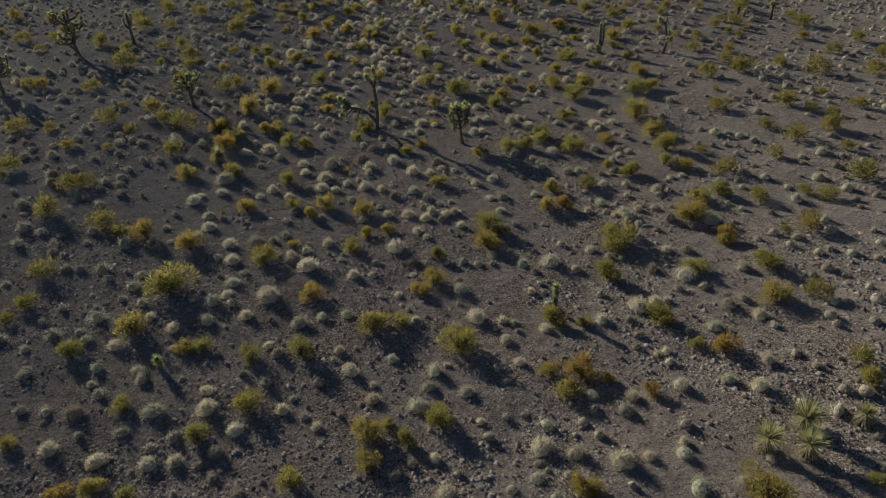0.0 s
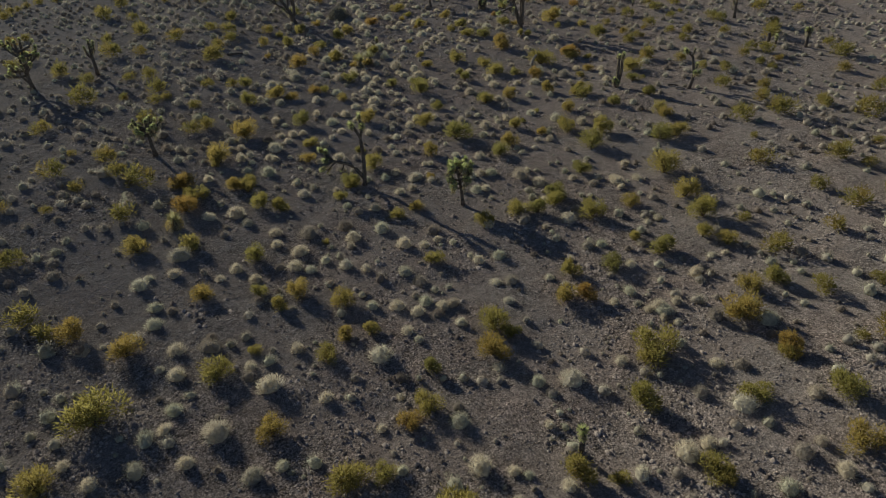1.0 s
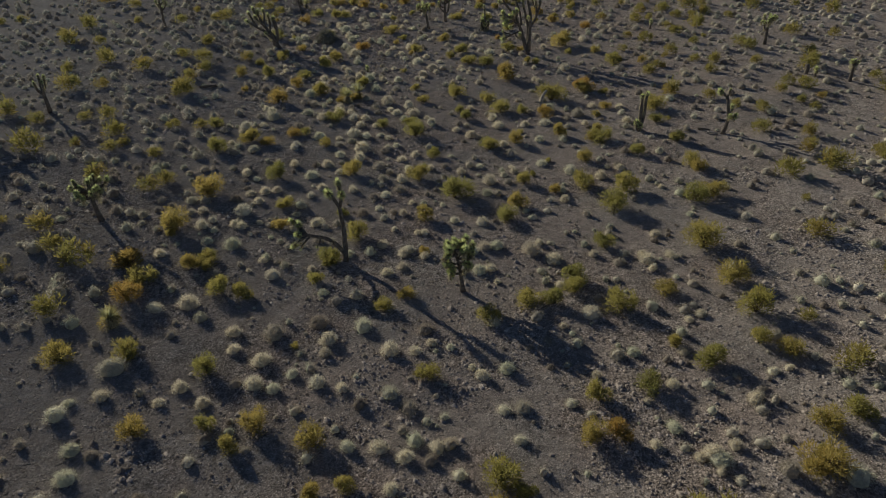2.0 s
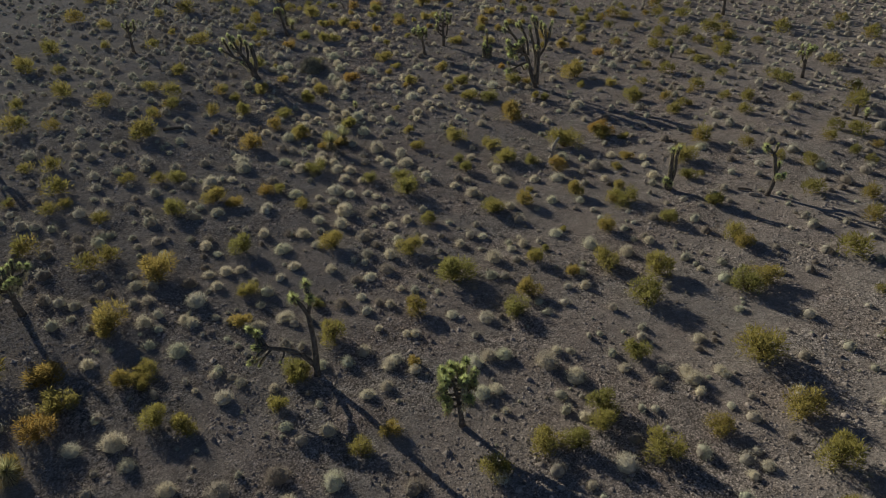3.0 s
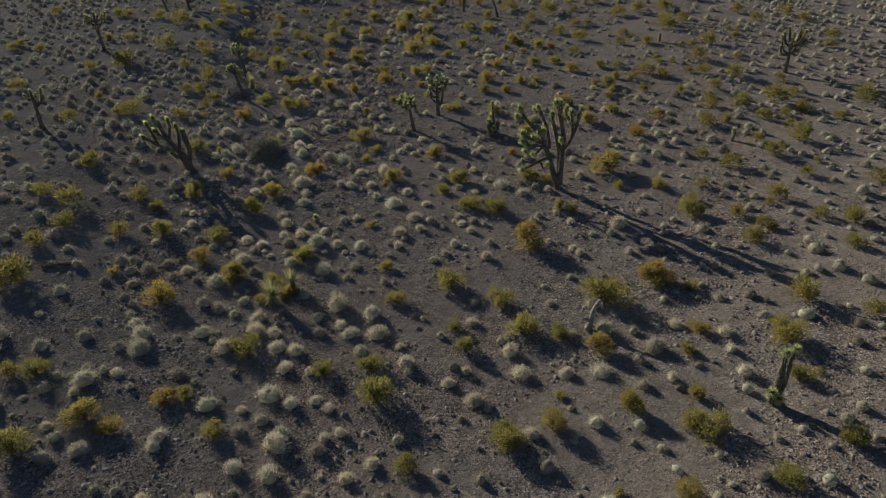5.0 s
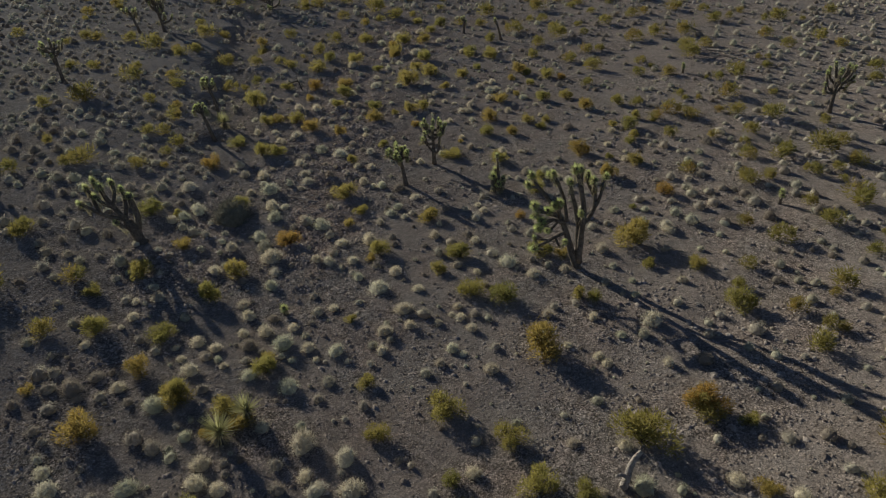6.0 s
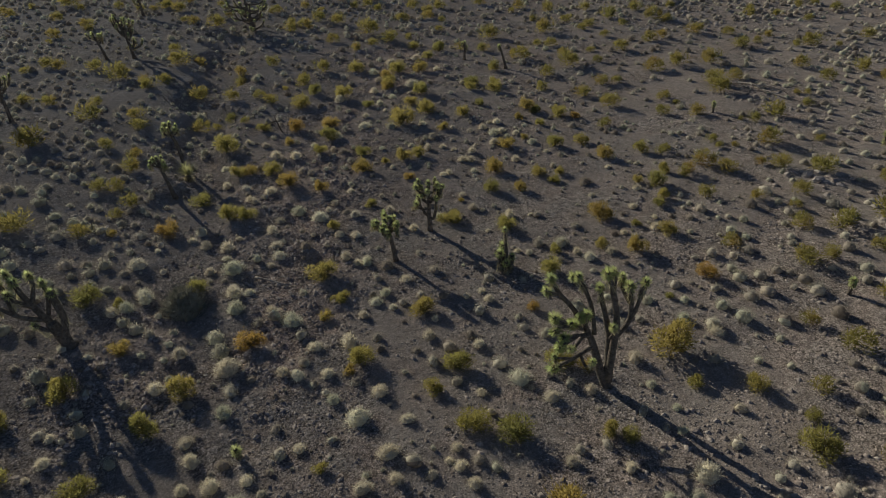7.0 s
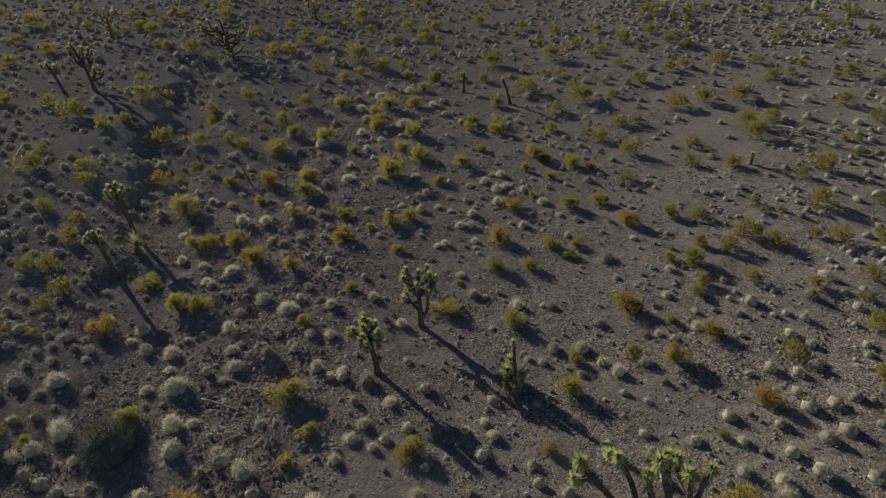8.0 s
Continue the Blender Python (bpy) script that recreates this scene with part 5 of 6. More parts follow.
TUFTS += [(-14.90, 64.91, 1.09), (-22.98, 64.91, 0.94), (-21.41, 64.94, 0.88), (-4.13, 65.19, 0.82), (11.56, 65.38, 0.75), (-10.90, 65.68, 0.61), (-1.56, 65.75, 0.47), (10.38, 65.93, 0.47), (12.85, 65.95, 1.01), (-10.48, 65.96, 0.77), (-5.07, 65.97, 0.38), (-6.37, 65.99, 0.75), (15.24, 65.99, 0.86), (-0.47, 66.15, 0.38), (13.55, 66.17, 0.87), (-22.38, 66.45, 1.17), (3.16, 66.49, 0.54), (-1.16, 66.53, 0.58), (-17.09, 66.65, 1.14), (15.11, 66.69, 0.77), (2.30, 66.73, 0.39), (-15.21, 66.75, 1.04), (-10.07, 66.82, 1.57), (-6.66, 67.01, 0.78), (2.90, 67.03, 0.39), (-6.12, 67.11, 0.49), (17.57, 67.11, 0.78), (-0.83, 67.12, 0.49), (12.84, 67.14, 0.79), (14.35, 67.42, 0.63)]
TUFTS += [(-16.82, 67.96, 0.64), (-0.08, 67.99, 0.51), (-12.80, 68.26, 0.65), (-17.79, 68.37, 0.81), (-16.11, 68.50, 0.82), (17.66, 68.58, 0.81), (-8.07, 68.60, 0.52), (-7.10, 68.60, 1.03), (-13.91, 68.71, 0.82), (-12.47, 68.87, 0.83), (-11.11, 68.91, 0.83), (12.37, 68.94, 0.74), (-0.86, 68.95, 0.63), (15.15, 69.07, 0.30), (7.45, 69.08, 0.67), (-5.71, 69.09, 0.42), (-1.73, 69.22, 0.53), (15.69, 69.26, 0.48), (-2.17, 69.29, 0.42), (-16.88, 69.39, 1.11), (8.38, 69.46, 0.57), (13.79, 69.48, 0.41), (-17.75, 69.48, 1.11), (-1.79, 69.55, 0.46), (7.00, 69.61, 0.46), (-3.72, 69.62, 0.42), (-7.66, 69.62, 0.38), (-2.68, 69.70, 0.58), (-12.56, 69.74, 0.46), (-5.48, 69.79, 0.62)]
TUFTS += [(5.04, 69.82, 0.39), (-11.80, 69.94, 0.54), (4.57, 70.00, 0.35), (-10.71, 70.08, 0.31), (11.93, 70.21, 0.23), (13.09, 70.28, 0.27), (6.46, 70.35, 0.71), (-4.46, 70.42, 0.55), (5.50, 70.44, 0.63), (-12.58, 70.45, 0.47), (-7.83, 70.46, 0.71), (-5.76, 70.53, 0.51), (-11.27, 70.57, 0.48), (-13.68, 70.66, 0.59), (12.03, 70.66, 0.39), (-8.84, 70.66, 0.64), (-12.12, 70.71, 0.44), (-15.30, 70.92, 0.87), (16.09, 70.94, 0.47), (9.28, 71.02, 0.36), (-11.16, 71.13, 0.48), (-7.54, 71.15, 0.32), (-9.62, 71.20, 0.41), (10.73, 71.28, 0.56), (14.47, 71.29, 0.64), (-12.57, 71.37, 0.41), (-3.15, 71.48, 0.49), (-2.43, 71.48, 0.49), (-19.18, 71.49, 0.59), (13.51, 71.58, 0.40)]
TUFTS += [(12.37, 71.76, 0.53), (7.32, 71.77, 0.49), (3.42, 71.80, 0.29), (-6.20, 71.81, 0.58), (-9.42, 71.91, 0.67), (10.90, 72.14, 0.37), (0.09, 72.17, 0.50), (-12.47, 72.18, 0.46), (-11.43, 72.22, 0.34), (18.79, 72.31, 0.89), (13.01, 72.41, 0.83), (-10.87, 72.53, 0.30), (15.26, 72.55, 0.92), (22.90, 72.56, 0.89), (16.55, 72.72, 0.54), (-13.88, 72.76, 0.34), (17.32, 72.82, 0.50), (-21.80, 72.88, 0.91), (-6.05, 72.88, 0.51), (5.73, 72.91, 0.51), (-20.62, 72.95, 0.91), (-4.23, 72.96, 0.77), (-19.40, 72.99, 1.03), (5.43, 73.00, 0.30), (4.51, 73.09, 0.56), (-12.24, 73.17, 0.43), (-2.66, 73.18, 0.52), (10.17, 73.24, 0.47), (1.23, 73.30, 0.44), (-14.66, 73.61, 0.52)]
TUFTS += [(-5.36, 73.70, 0.79), (3.28, 73.74, 0.35), (-1.09, 73.81, 0.53), (-3.96, 73.81, 0.35), (-17.48, 73.89, 1.54), (2.85, 73.92, 0.49), (-15.21, 73.93, 0.53), (12.54, 73.98, 0.48), (-22.37, 74.29, 1.25), (-11.81, 74.35, 0.45), (-12.70, 74.44, 0.45), (-7.57, 74.51, 0.41), (-3.75, 74.53, 0.54), (8.55, 74.63, 0.36), (-7.87, 74.80, 0.50), (10.71, 74.85, 0.45), (-18.99, 75.11, 0.76), (-21.44, 75.22, 0.76), (2.37, 75.28, 0.42), (-19.85, 75.31, 1.27), (-1.57, 75.32, 0.37), (-12.76, 75.41, 0.51), (-14.08, 75.52, 0.46), (-7.04, 75.56, 0.60), (-20.80, 75.57, 0.77), (-11.35, 75.63, 0.33), (-3.14, 75.83, 0.42), (-22.07, 75.90, 0.97), (-8.33, 75.95, 0.61), (8.49, 76.02, 0.70)]
TUFTS += [(-16.43, 76.13, 0.47), (-23.69, 76.15, 0.65), (-18.06, 76.74, 0.66), (-9.67, 77.07, 0.59), (20.09, 77.22, 0.34), (9.89, 77.52, 0.39), (-15.02, 77.54, 0.39), (1.44, 77.57, 0.40), (1.73, 77.78, 0.45), (-5.39, 77.78, 0.60), (26.21, 77.85, 0.50), (3.06, 78.00, 0.45), (-5.94, 78.04, 0.50), (7.17, 78.05, 0.40), (20.48, 78.19, 0.35), (14.13, 78.24, 0.40), (17.41, 78.27, 0.49), (-17.69, 78.27, 0.45), (-16.34, 78.56, 0.61), (-1.23, 78.58, 0.46), (-17.12, 78.58, 0.35), (-13.78, 78.66, 0.36), (10.41, 78.69, 0.51), (17.89, 78.82, 0.55), (9.23, 79.06, 0.41), (-9.76, 79.17, 0.52), (5.30, 79.18, 0.52), (-10.29, 79.24, 0.57), (2.93, 79.30, 0.52), (2.47, 79.34, 0.52)]
TUFTS += [(13.56, 79.54, 0.46), (-6.51, 79.56, 0.68), (-17.03, 79.57, 0.62), (-7.58, 79.70, 0.63), (-13.73, 79.80, 0.47), (14.04, 79.85, 0.36), (7.08, 80.02, 0.37), (-14.17, 80.27, 0.48), (3.02, 80.34, 0.48), (-4.04, 80.43, 0.69), (14.90, 80.49, 0.48), (20.04, 80.67, 0.53), (-15.65, 80.68, 0.43), (2.02, 80.75, 0.38), (0.62, 80.83, 0.59), (-1.96, 80.99, 0.43), (-4.68, 81.06, 0.43), (1.42, 81.16, 0.49), (18.30, 81.17, 0.54), (14.60, 81.18, 0.54), (-13.43, 81.19, 0.66), (6.44, 81.24, 0.60), (-12.03, 81.31, 0.77), (-14.35, 81.37, 0.33), (-8.54, 81.37, 0.60), (-0.35, 81.38, 0.44), (4.29, 81.46, 0.55), (15.90, 81.49, 0.59), (13.79, 81.55, 0.38), (-5.88, 81.65, 0.50)]
TUFTS += [(-9.31, 81.65, 0.39), (-9.62, 81.79, 0.44), (-13.90, 81.96, 0.50), (11.24, 82.08, 0.55), (-18.73, 82.10, 0.55), (5.11, 82.13, 0.50), (-13.23, 82.35, 0.68), (0.44, 82.37, 0.45), (-17.70, 82.45, 0.61), (5.62, 82.49, 0.50), (0.85, 82.59, 0.68), (-10.54, 82.60, 0.45), (4.38, 82.72, 0.68), (10.59, 82.85, 0.45), (-4.69, 82.87, 0.57), (4.82, 82.91, 0.51), (-19.82, 82.93, 0.39), (15.77, 82.99, 0.39), (18.72, 83.18, 0.56), (-18.89, 83.25, 0.40), (-2.31, 83.33, 0.40), (-13.24, 83.37, 0.58), (3.78, 83.64, 0.58), (-17.20, 83.92, 0.40), (-14.10, 83.96, 0.58), (-1.65, 84.09, 0.64), (-11.88, 84.24, 0.47), (-3.28, 84.28, 0.76), (4.64, 84.33, 0.59), (4.20, 84.41, 0.41)]
TUFTS += [(0.23, 84.56, 0.53), (-20.45, 84.58, 0.59), (-13.99, 84.73, 0.36), (-18.10, 84.78, 0.59), (-9.18, 84.99, 0.78), (15.81, 85.25, 0.71), (-15.02, 85.28, 0.60), (-26.58, 85.32, 0.78), (2.91, 85.52, 0.42), (10.73, 85.58, 0.54), (-15.80, 85.76, 0.60), (-3.31, 85.89, 0.61), (-18.31, 86.08, 0.73), (-16.74, 86.22, 0.49), (24.69, 86.32, 0.73), (-4.48, 86.62, 0.50), (-13.84, 86.65, 0.81), (8.22, 86.79, 0.43), (-22.39, 86.81, 0.62), (14.23, 86.90, 0.49), (-2.20, 87.04, 0.38), (-10.04, 87.19, 0.63), (-17.60, 87.22, 0.62), (17.38, 87.32, 0.62), (-9.01, 87.41, 0.44), (-5.25, 87.59, 0.44), (9.35, 87.67, 0.57), (23.09, 87.68, 0.50), (-28.55, 87.72, 1.01), (21.61, 87.85, 0.94)]
TUFTS += [(-2.62, 88.24, 0.64), (13.68, 88.30, 0.51), (25.15, 88.76, 1.15), (-5.26, 88.80, 0.78), (23.94, 88.82, 0.64), (8.68, 88.86, 0.45), (-22.54, 89.22, 0.59), (17.62, 89.38, 0.58), (-1.90, 89.47, 0.66), (21.43, 89.66, 0.78), (22.72, 89.71, 1.17), (-8.94, 90.06, 0.67), (-3.17, 90.59, 0.61), (15.58, 90.59, 0.67), (13.40, 91.14, 0.54), (-24.05, 91.48, 0.68), (-0.68, 91.63, 1.03), (7.39, 91.63, 0.55), (6.20, 91.69, 0.62), (2.77, 91.94, 0.48), (22.27, 92.08, 0.82), (-4.93, 92.46, 0.63), (-9.30, 92.55, 0.70), (-11.60, 92.69, 0.84), (24.09, 92.71, 1.04), (21.17, 92.73, 0.90), (-3.02, 92.73, 0.63), (13.82, 92.93, 0.70), (25.92, 93.22, 0.56), (-24.83, 93.35, 0.78)]
TUFTS += [(-11.63, 93.46, 0.71), (-24.07, 93.59, 0.64), (22.99, 93.72, 0.71), (-5.63, 93.77, 0.86), (-9.94, 93.92, 0.72), (15.32, 93.97, 0.57), (14.28, 94.10, 0.72), (-7.67, 94.18, 0.58), (-3.54, 94.49, 0.80), (21.15, 94.97, 0.73), (-18.37, 95.00, 0.44), (1.00, 95.29, 0.59), (-20.89, 95.35, 0.88), (-8.45, 95.46, 0.74), (-16.35, 95.72, 0.75), (-9.27, 95.87, 0.67), (19.46, 95.90, 0.89), (7.35, 96.03, 0.90), (-3.88, 96.14, 0.75), (25.66, 96.16, 0.74), (24.27, 96.35, 0.67), (16.52, 96.44, 0.45), (-13.19, 96.66, 0.53), (-2.42, 96.66, 0.98), (17.13, 96.67, 0.68), (-19.43, 96.85, 0.76), (-14.72, 96.99, 0.69), (9.36, 97.10, 0.46), (14.12, 97.33, 0.84), (-3.26, 97.56, 0.77)]
TUFTS += [(-27.60, 97.61, 0.77), (16.14, 97.85, 0.54), (-0.59, 98.10, 0.70), (-6.23, 98.14, 0.70), (-16.05, 98.21, 0.70), (-14.72, 98.32, 0.71), (11.46, 98.32, 0.70), (-4.31, 98.38, 0.63), (-6.85, 98.40, 0.78), (20.38, 98.57, 0.85), (9.40, 98.82, 0.78), (3.92, 98.85, 0.55), (13.13, 98.94, 0.71), (28.84, 98.94, 0.78), (31.96, 98.99, 0.62), (-2.02, 99.29, 0.95), (16.24, 99.79, 0.87), (20.84, 99.93, 0.64), (-6.48, 100.05, 0.80), (-12.91, 100.05, 0.48), (19.32, 100.17, 0.72), (31.65, 100.28, 0.56), (6.61, 100.40, 0.73), (-14.54, 100.63, 1.14), (-9.02, 100.69, 0.65), (-9.86, 100.86, 0.82), (2.17, 101.14, 0.57), (-21.73, 101.21, 0.82), (-11.37, 101.25, 0.57), (7.50, 101.34, 0.74)]
TUFTS += [(13.41, 101.37, 0.49), (30.89, 101.57, 0.73), (-0.32, 101.81, 0.66), (-18.31, 102.00, 1.32), (-23.70, 102.04, 1.24), (25.89, 102.16, 0.82), (-17.45, 102.38, 0.84), (-10.98, 102.40, 0.84), (16.93, 102.50, 0.66), (-20.82, 102.62, 1.00), (-27.87, 102.75, 1.01), (-20.12, 102.92, 0.59), (2.61, 102.99, 0.59), (0.92, 103.08, 0.76), (-9.05, 103.28, 0.85), (-5.64, 103.74, 0.94), (-14.68, 103.80, 0.85), (-13.46, 103.96, 0.60), (3.11, 106.14, 0.71), (-8.91, 106.28, 0.89), (-2.02, 106.39, 0.80)]

# ---- shrubs: mesh patterns one metre across ----
def shrub_meshes(seed, stems, sprays, leaf):
    """A broad feathery bush: several uneven lobes of fine upright sprays down to the ground, on thin stems from one root."""
    random.seed(seed)
    gs, gf = Geo(), Geo()
    lobes = []
    turn = random.uniform(0, math.tau)
    for i in range(random.choice((5, 6, 7))):
        turn += 2.4 + random.uniform(-0.6, 0.6)
        r = random.uniform(0.04, 0.30)
        size = random.uniform(0.15, 0.24)
        lobes.append((Vector((r * math.cos(turn), r * math.sin(turn), random.uniform(0.16, 0.34) * (1.15 - r))), size, random.uniform(0.8, 1.35)))
    for i in range(stems):
        c, size, tall = random.choice(lobes)
        tip = c + Vector((random.gauss(0, 0.5), random.gauss(0, 0.5), random.uniform(0.2, 0.9) * tall)) * size
        mid = Vector((tip.x * 0.45, tip.y * 0.45, tip.z * 0.55))
        gs.tube([(tip.x * 0.06, tip.y * 0.06, 0), mid, tip], (0.011, 0.007, 0.003), 3, cap=False)
    for i in range(sprays):
        c, size, tall = random.choice(lobes)
        d = Vector((random.gauss(0, 1), random.gauss(0, 1), random.gauss(0.25, 1))).normalized()
        p = c + Vector((d.x, d.y, d.z * tall)) * size * random.uniform(0.4, 1.05) ** 0.7
        if random.random() < 0.22:
            p += d * size * random.uniform(0.05, 0.5)
        if p.z < 0.02:
            p.z = random.uniform(0.02, 0.14)
        up = (Vector((d.x, d.y, 0.55 + 0.5 * d.z)) + Vector((random.gauss(0, 0.4), random.gauss(0, 0.4), random.gauss(0, 0.3)))).normalized()
        gf.sliver(p - up * leaf * 0.6, p + up * leaf * random.uniform(0.7, 1.5), leaf * 0.5, Vector((d.x, d.y, d.z * 0.6 + 0.1)), 0.8)
    return gs.mesh("twig_frame", M_TWIG), gf.mesh("foliage", M_YELLOW)


def tuft_geo(seed, blades, length, width, squash, core, body=0.29):
    """A dense low cushion of fine dry stalks over a rounded core."""
    random.seed(seed)
    g = Geo()
    bm = bmesh.new()
    bmesh.ops.create_icosphere(bm, subdivisions=core, radius=body)
    for v in bm.verts:
        v.co *= 1 + 0.25 * noise.noise(v.co * 5 + Vector((seed, 0, 0))) + 0.18 * noise.noise(v.co * 14 + Vector((seed, 3, 0)))
        v.co.z = max(v.co.z * squash * 1.15, -0.05)
    g.add([v.co.copy() for v in bm.verts], [tuple(v.index for v in f.verts) for f in bm.faces])
    bm.free()
    lobes = [Vector((random.uniform(-0.07, 0.07), random.uniform(-0.07, 0.07), 0)) for _ in range(4)]
    for i in range(blades):
        u, a = random.uniform(-0.05, 1) ** 1 if random.random() > 0.1 else 0.9, random.uniform(0, math.tau)
        u = max(u, 0.02)
        r = math.sqrt(1 - u * u)
        d = Vector((r * math.cos(a), r * math.sin(a), u))
        p = d * 0.31 * random.uniform(0.7, 1.2) + random.choice(lobes)
        p.z = max(0.0, p.z * squash * 1.1)
        rise = Vector((-d.x * d.z, -d.y * d.z, 1 - d.z * d.z))
        out = (d * 0.7 + rise * 0.5 + Vector((random.gauss(0, 0.45), random.gauss(0, 0.45), random.gauss(0, 0.35)))).normalized()
        q = p + out * length * random.uniform(0.6, 1.25)
        q.z = max(q.z, 0.01)
        g.sliver(p, q, width, d, 0.4)
    return g


SHRUB_KINDS = [shrub_meshes(200 + i, 22, 1900, 0.042) for i in range(8)]
TUFT_KINDS = [tuft_geo(220 + i, 780, 0.13, 0.016, 1.05, 2, 0.27).mesh("dry_tuft", M_TAN) for i in range(4)]
DARK_CUSHION = tuft_geo(249, 1500, 0.12, 0.012, 1.0, 3).mesh("dark_cushion", M_DUSK)
CUSHION_KINDS = [tuft_geo(240 + i, 780, 0.11, 0.016, 1.0, 2, 0.28).mesh("grey_cushion", M_GREY) for i in range(4)]


def joined(name, pattern, spots, material, label, category):
    """Many far plants or stones as one mesh: patterns (vertex array, faces) set down at matrices."""
    vs, fs, n = [], [], 0
    for k, m in spots:
        v, f = pattern[k]
        a = np.array(m)
        vs.append(v @ a[:3, :3].T + a[:3, 3])
        fs.append(f + n)
        n += len(v)
    v, f = np.concatenate(vs), np.concatenate(fs)
    me = bpy.data.meshes.new(name)
    me.vertices.add(len(v))
    me.vertices.foreach_set("co", v.astype(np.float32).ravel())
    me.loops.add(f.size)
    me.loops.foreach_set("vertex_index", f.astype(np.int32).ravel())
    me.polygons.add(len(f))
    me.polygons.foreach_set("loop_start", np.arange(0, f.size, 3, dtype=np.int32))
    me.update(calc_edges=True)
    me.validate()
    me.materials.append(material)
    return tagged(new(name, me), label, category, kind="stuff")


def triangles(g):
    return np.array([tuple(p) for p in g.v]), np.array([t for f in g.f for t in ([f] if len(f) == 3 else [(f[0], f[i], f[i + 1]) for i in range(1, len(f) - 1)])])


# nearest to the line of flight stand as things, the others in one mesh
random.seed(7)
SHRUBS.sort(key=lambda s: abs(s[0]) + (0.5 * max(0, s[1] - 80)))
first = {}
for i, (x, y, w) in enumerate(SHRUBS[:300]):
    k = i % 8
    m = at(x, y, w * random.uniform(1.22, 1.4), sink=0.02, tall=random.uniform(0.85, 1.1)) @ Matrix.Diagonal((random.uniform(0.88, 1.22), random.uniform(0.85, 1.05), 1, 1))
    if k not in first:
        ob = tagged(new("desert_shrub"), "olive-yellow twiggy desert shrub on gravel", "shrub", "yellow desert shrubs")
        part("twig_frame", SHRUB_KINDS[k][0], ob, None, "thin brown stems")
        part("foliage", SHRUB_KINDS[k][1], ob)
        ob.matrix_basis = m
        first[k] = ob
    else:
        src = first[k]
        made = copy_thing(src, Matrix())
        made.matrix_basis = m
FAR_SHRUB = []
for i in range(6):
    random.seed(260 + i)
    st, fo = shrub_meshes(260 + i, 14, 520 if i < 4 else 170, 0.066 if i < 4 else 0.11)
    v = [tuple(p.co) for p in fo.vertices]
    FAR_SHRUB.append((np.array(v), np.array([tuple(p.vertices) for p in fo.polygons])))
    bpy.data.meshes.remove(st)
    bpy.data.meshes.remove(fo)
random.seed(8)
spots = [(random.randrange(4), at(x, y, w * 1.25, sink=0.02)) for x, y, w in SHRUBS[300:]]
for _ in range(900):
    x, y = random.uniform(-52, 40), random.uniform(30, 126)
    if all((x - a) ** 2 + (y - b) ** 2 > 1.7 for a, b, w in SHRUBS) and (y > 106 or (abs(x) > 0.55 * y - 6 if y < 84 else abs(x - 1.8) > 0.65 * (y - 51)) and x < 0) and random.random() < 0.5 + 0.8 * noise.noise((x * 0.12, y * 0.12, 7.0)):
        spots.append((random.randrange(4), at(x, y, random.uniform(0.9, 1.5), sink=0.02)))
for _ in range(1300):
    x, y = random.uniform(-55, 55), random.uniform(-25, 140)
    if abs(x) > max(0.58 * y + 8, 0) + 2 or y > 124 or y < 9 or abs(x) > 40:
        spots.append((4 + random.randrange(2), at(x, y, random.uniform(0.8, 1.6))))
joined("far_shrubs", FAR_SHRUB, spots, M_YELLOW_FAR, "olive-yellow twiggy desert shrubs scattered over the plain", "shrubs")

# dry tufts and grey cushions
random.seed(9)
TUFTS.sort(key=lambda s: abs(s[0]) + (0.5 * max(0, s[1] - 80)))
for i, (x, y, w) in enumerate(TUFTS[:590]):
    w = min(w, 0.92)
    grey = (w > 0.62) if i % 3 else (w <= 0.62)
    m = at(x, y, w * 1.2, sink=0.01, tall=random.uniform(0.8, 1.15)) @ Matrix.Diagonal((random.uniform(0.85, 1.25), random.uniform(0.85, 1.1), 1, 1))
    if grey:
        ob = tagged(new("cushion_shrub", random.choice(CUSHION_KINDS)), "rounded grey-green cushion shrub on gravel", "shrub", "grey cushion shrubs")
    else:
        ob = tagged(new("grass_tuft", random.choice(TUFT_KINDS)), "pale straw-coloured dry grass tuft on gravel", "grass tuft", "dry grass tufts")
    ob.matrix_basis = m
dark = tagged(new("cushion_shrub", DARK_CUSHION), "large dense dark grey cushion shrub on gravel", "shrub", "grey cushion shrubs")
dark.matrix_basis = at(-8.3, 66.15, 2.3, sink=0.03)
FAR_TUFT = [triangles(tuft_geo(270 + i, 90, 0.09, 0.036, 1.05, 1, 0.3)) for i in range(5)]
taken = {}
for x, y, w in SHRUBS + TUFTS:
    taken.setdefault((int(x // 1), int(y // 1)), []).append((x, y, w))


def free(x, y, r):
    for i in (-1, 0, 1):
        for j in (-1, 0, 1):
            for a, b, w in taken.get((int(x // 1) + i, int(y // 1) + j), ()):
                if (x - a) ** 2 + (y - b) ** 2 < (0.45 * w + r) ** 2:
                    return False
    return True


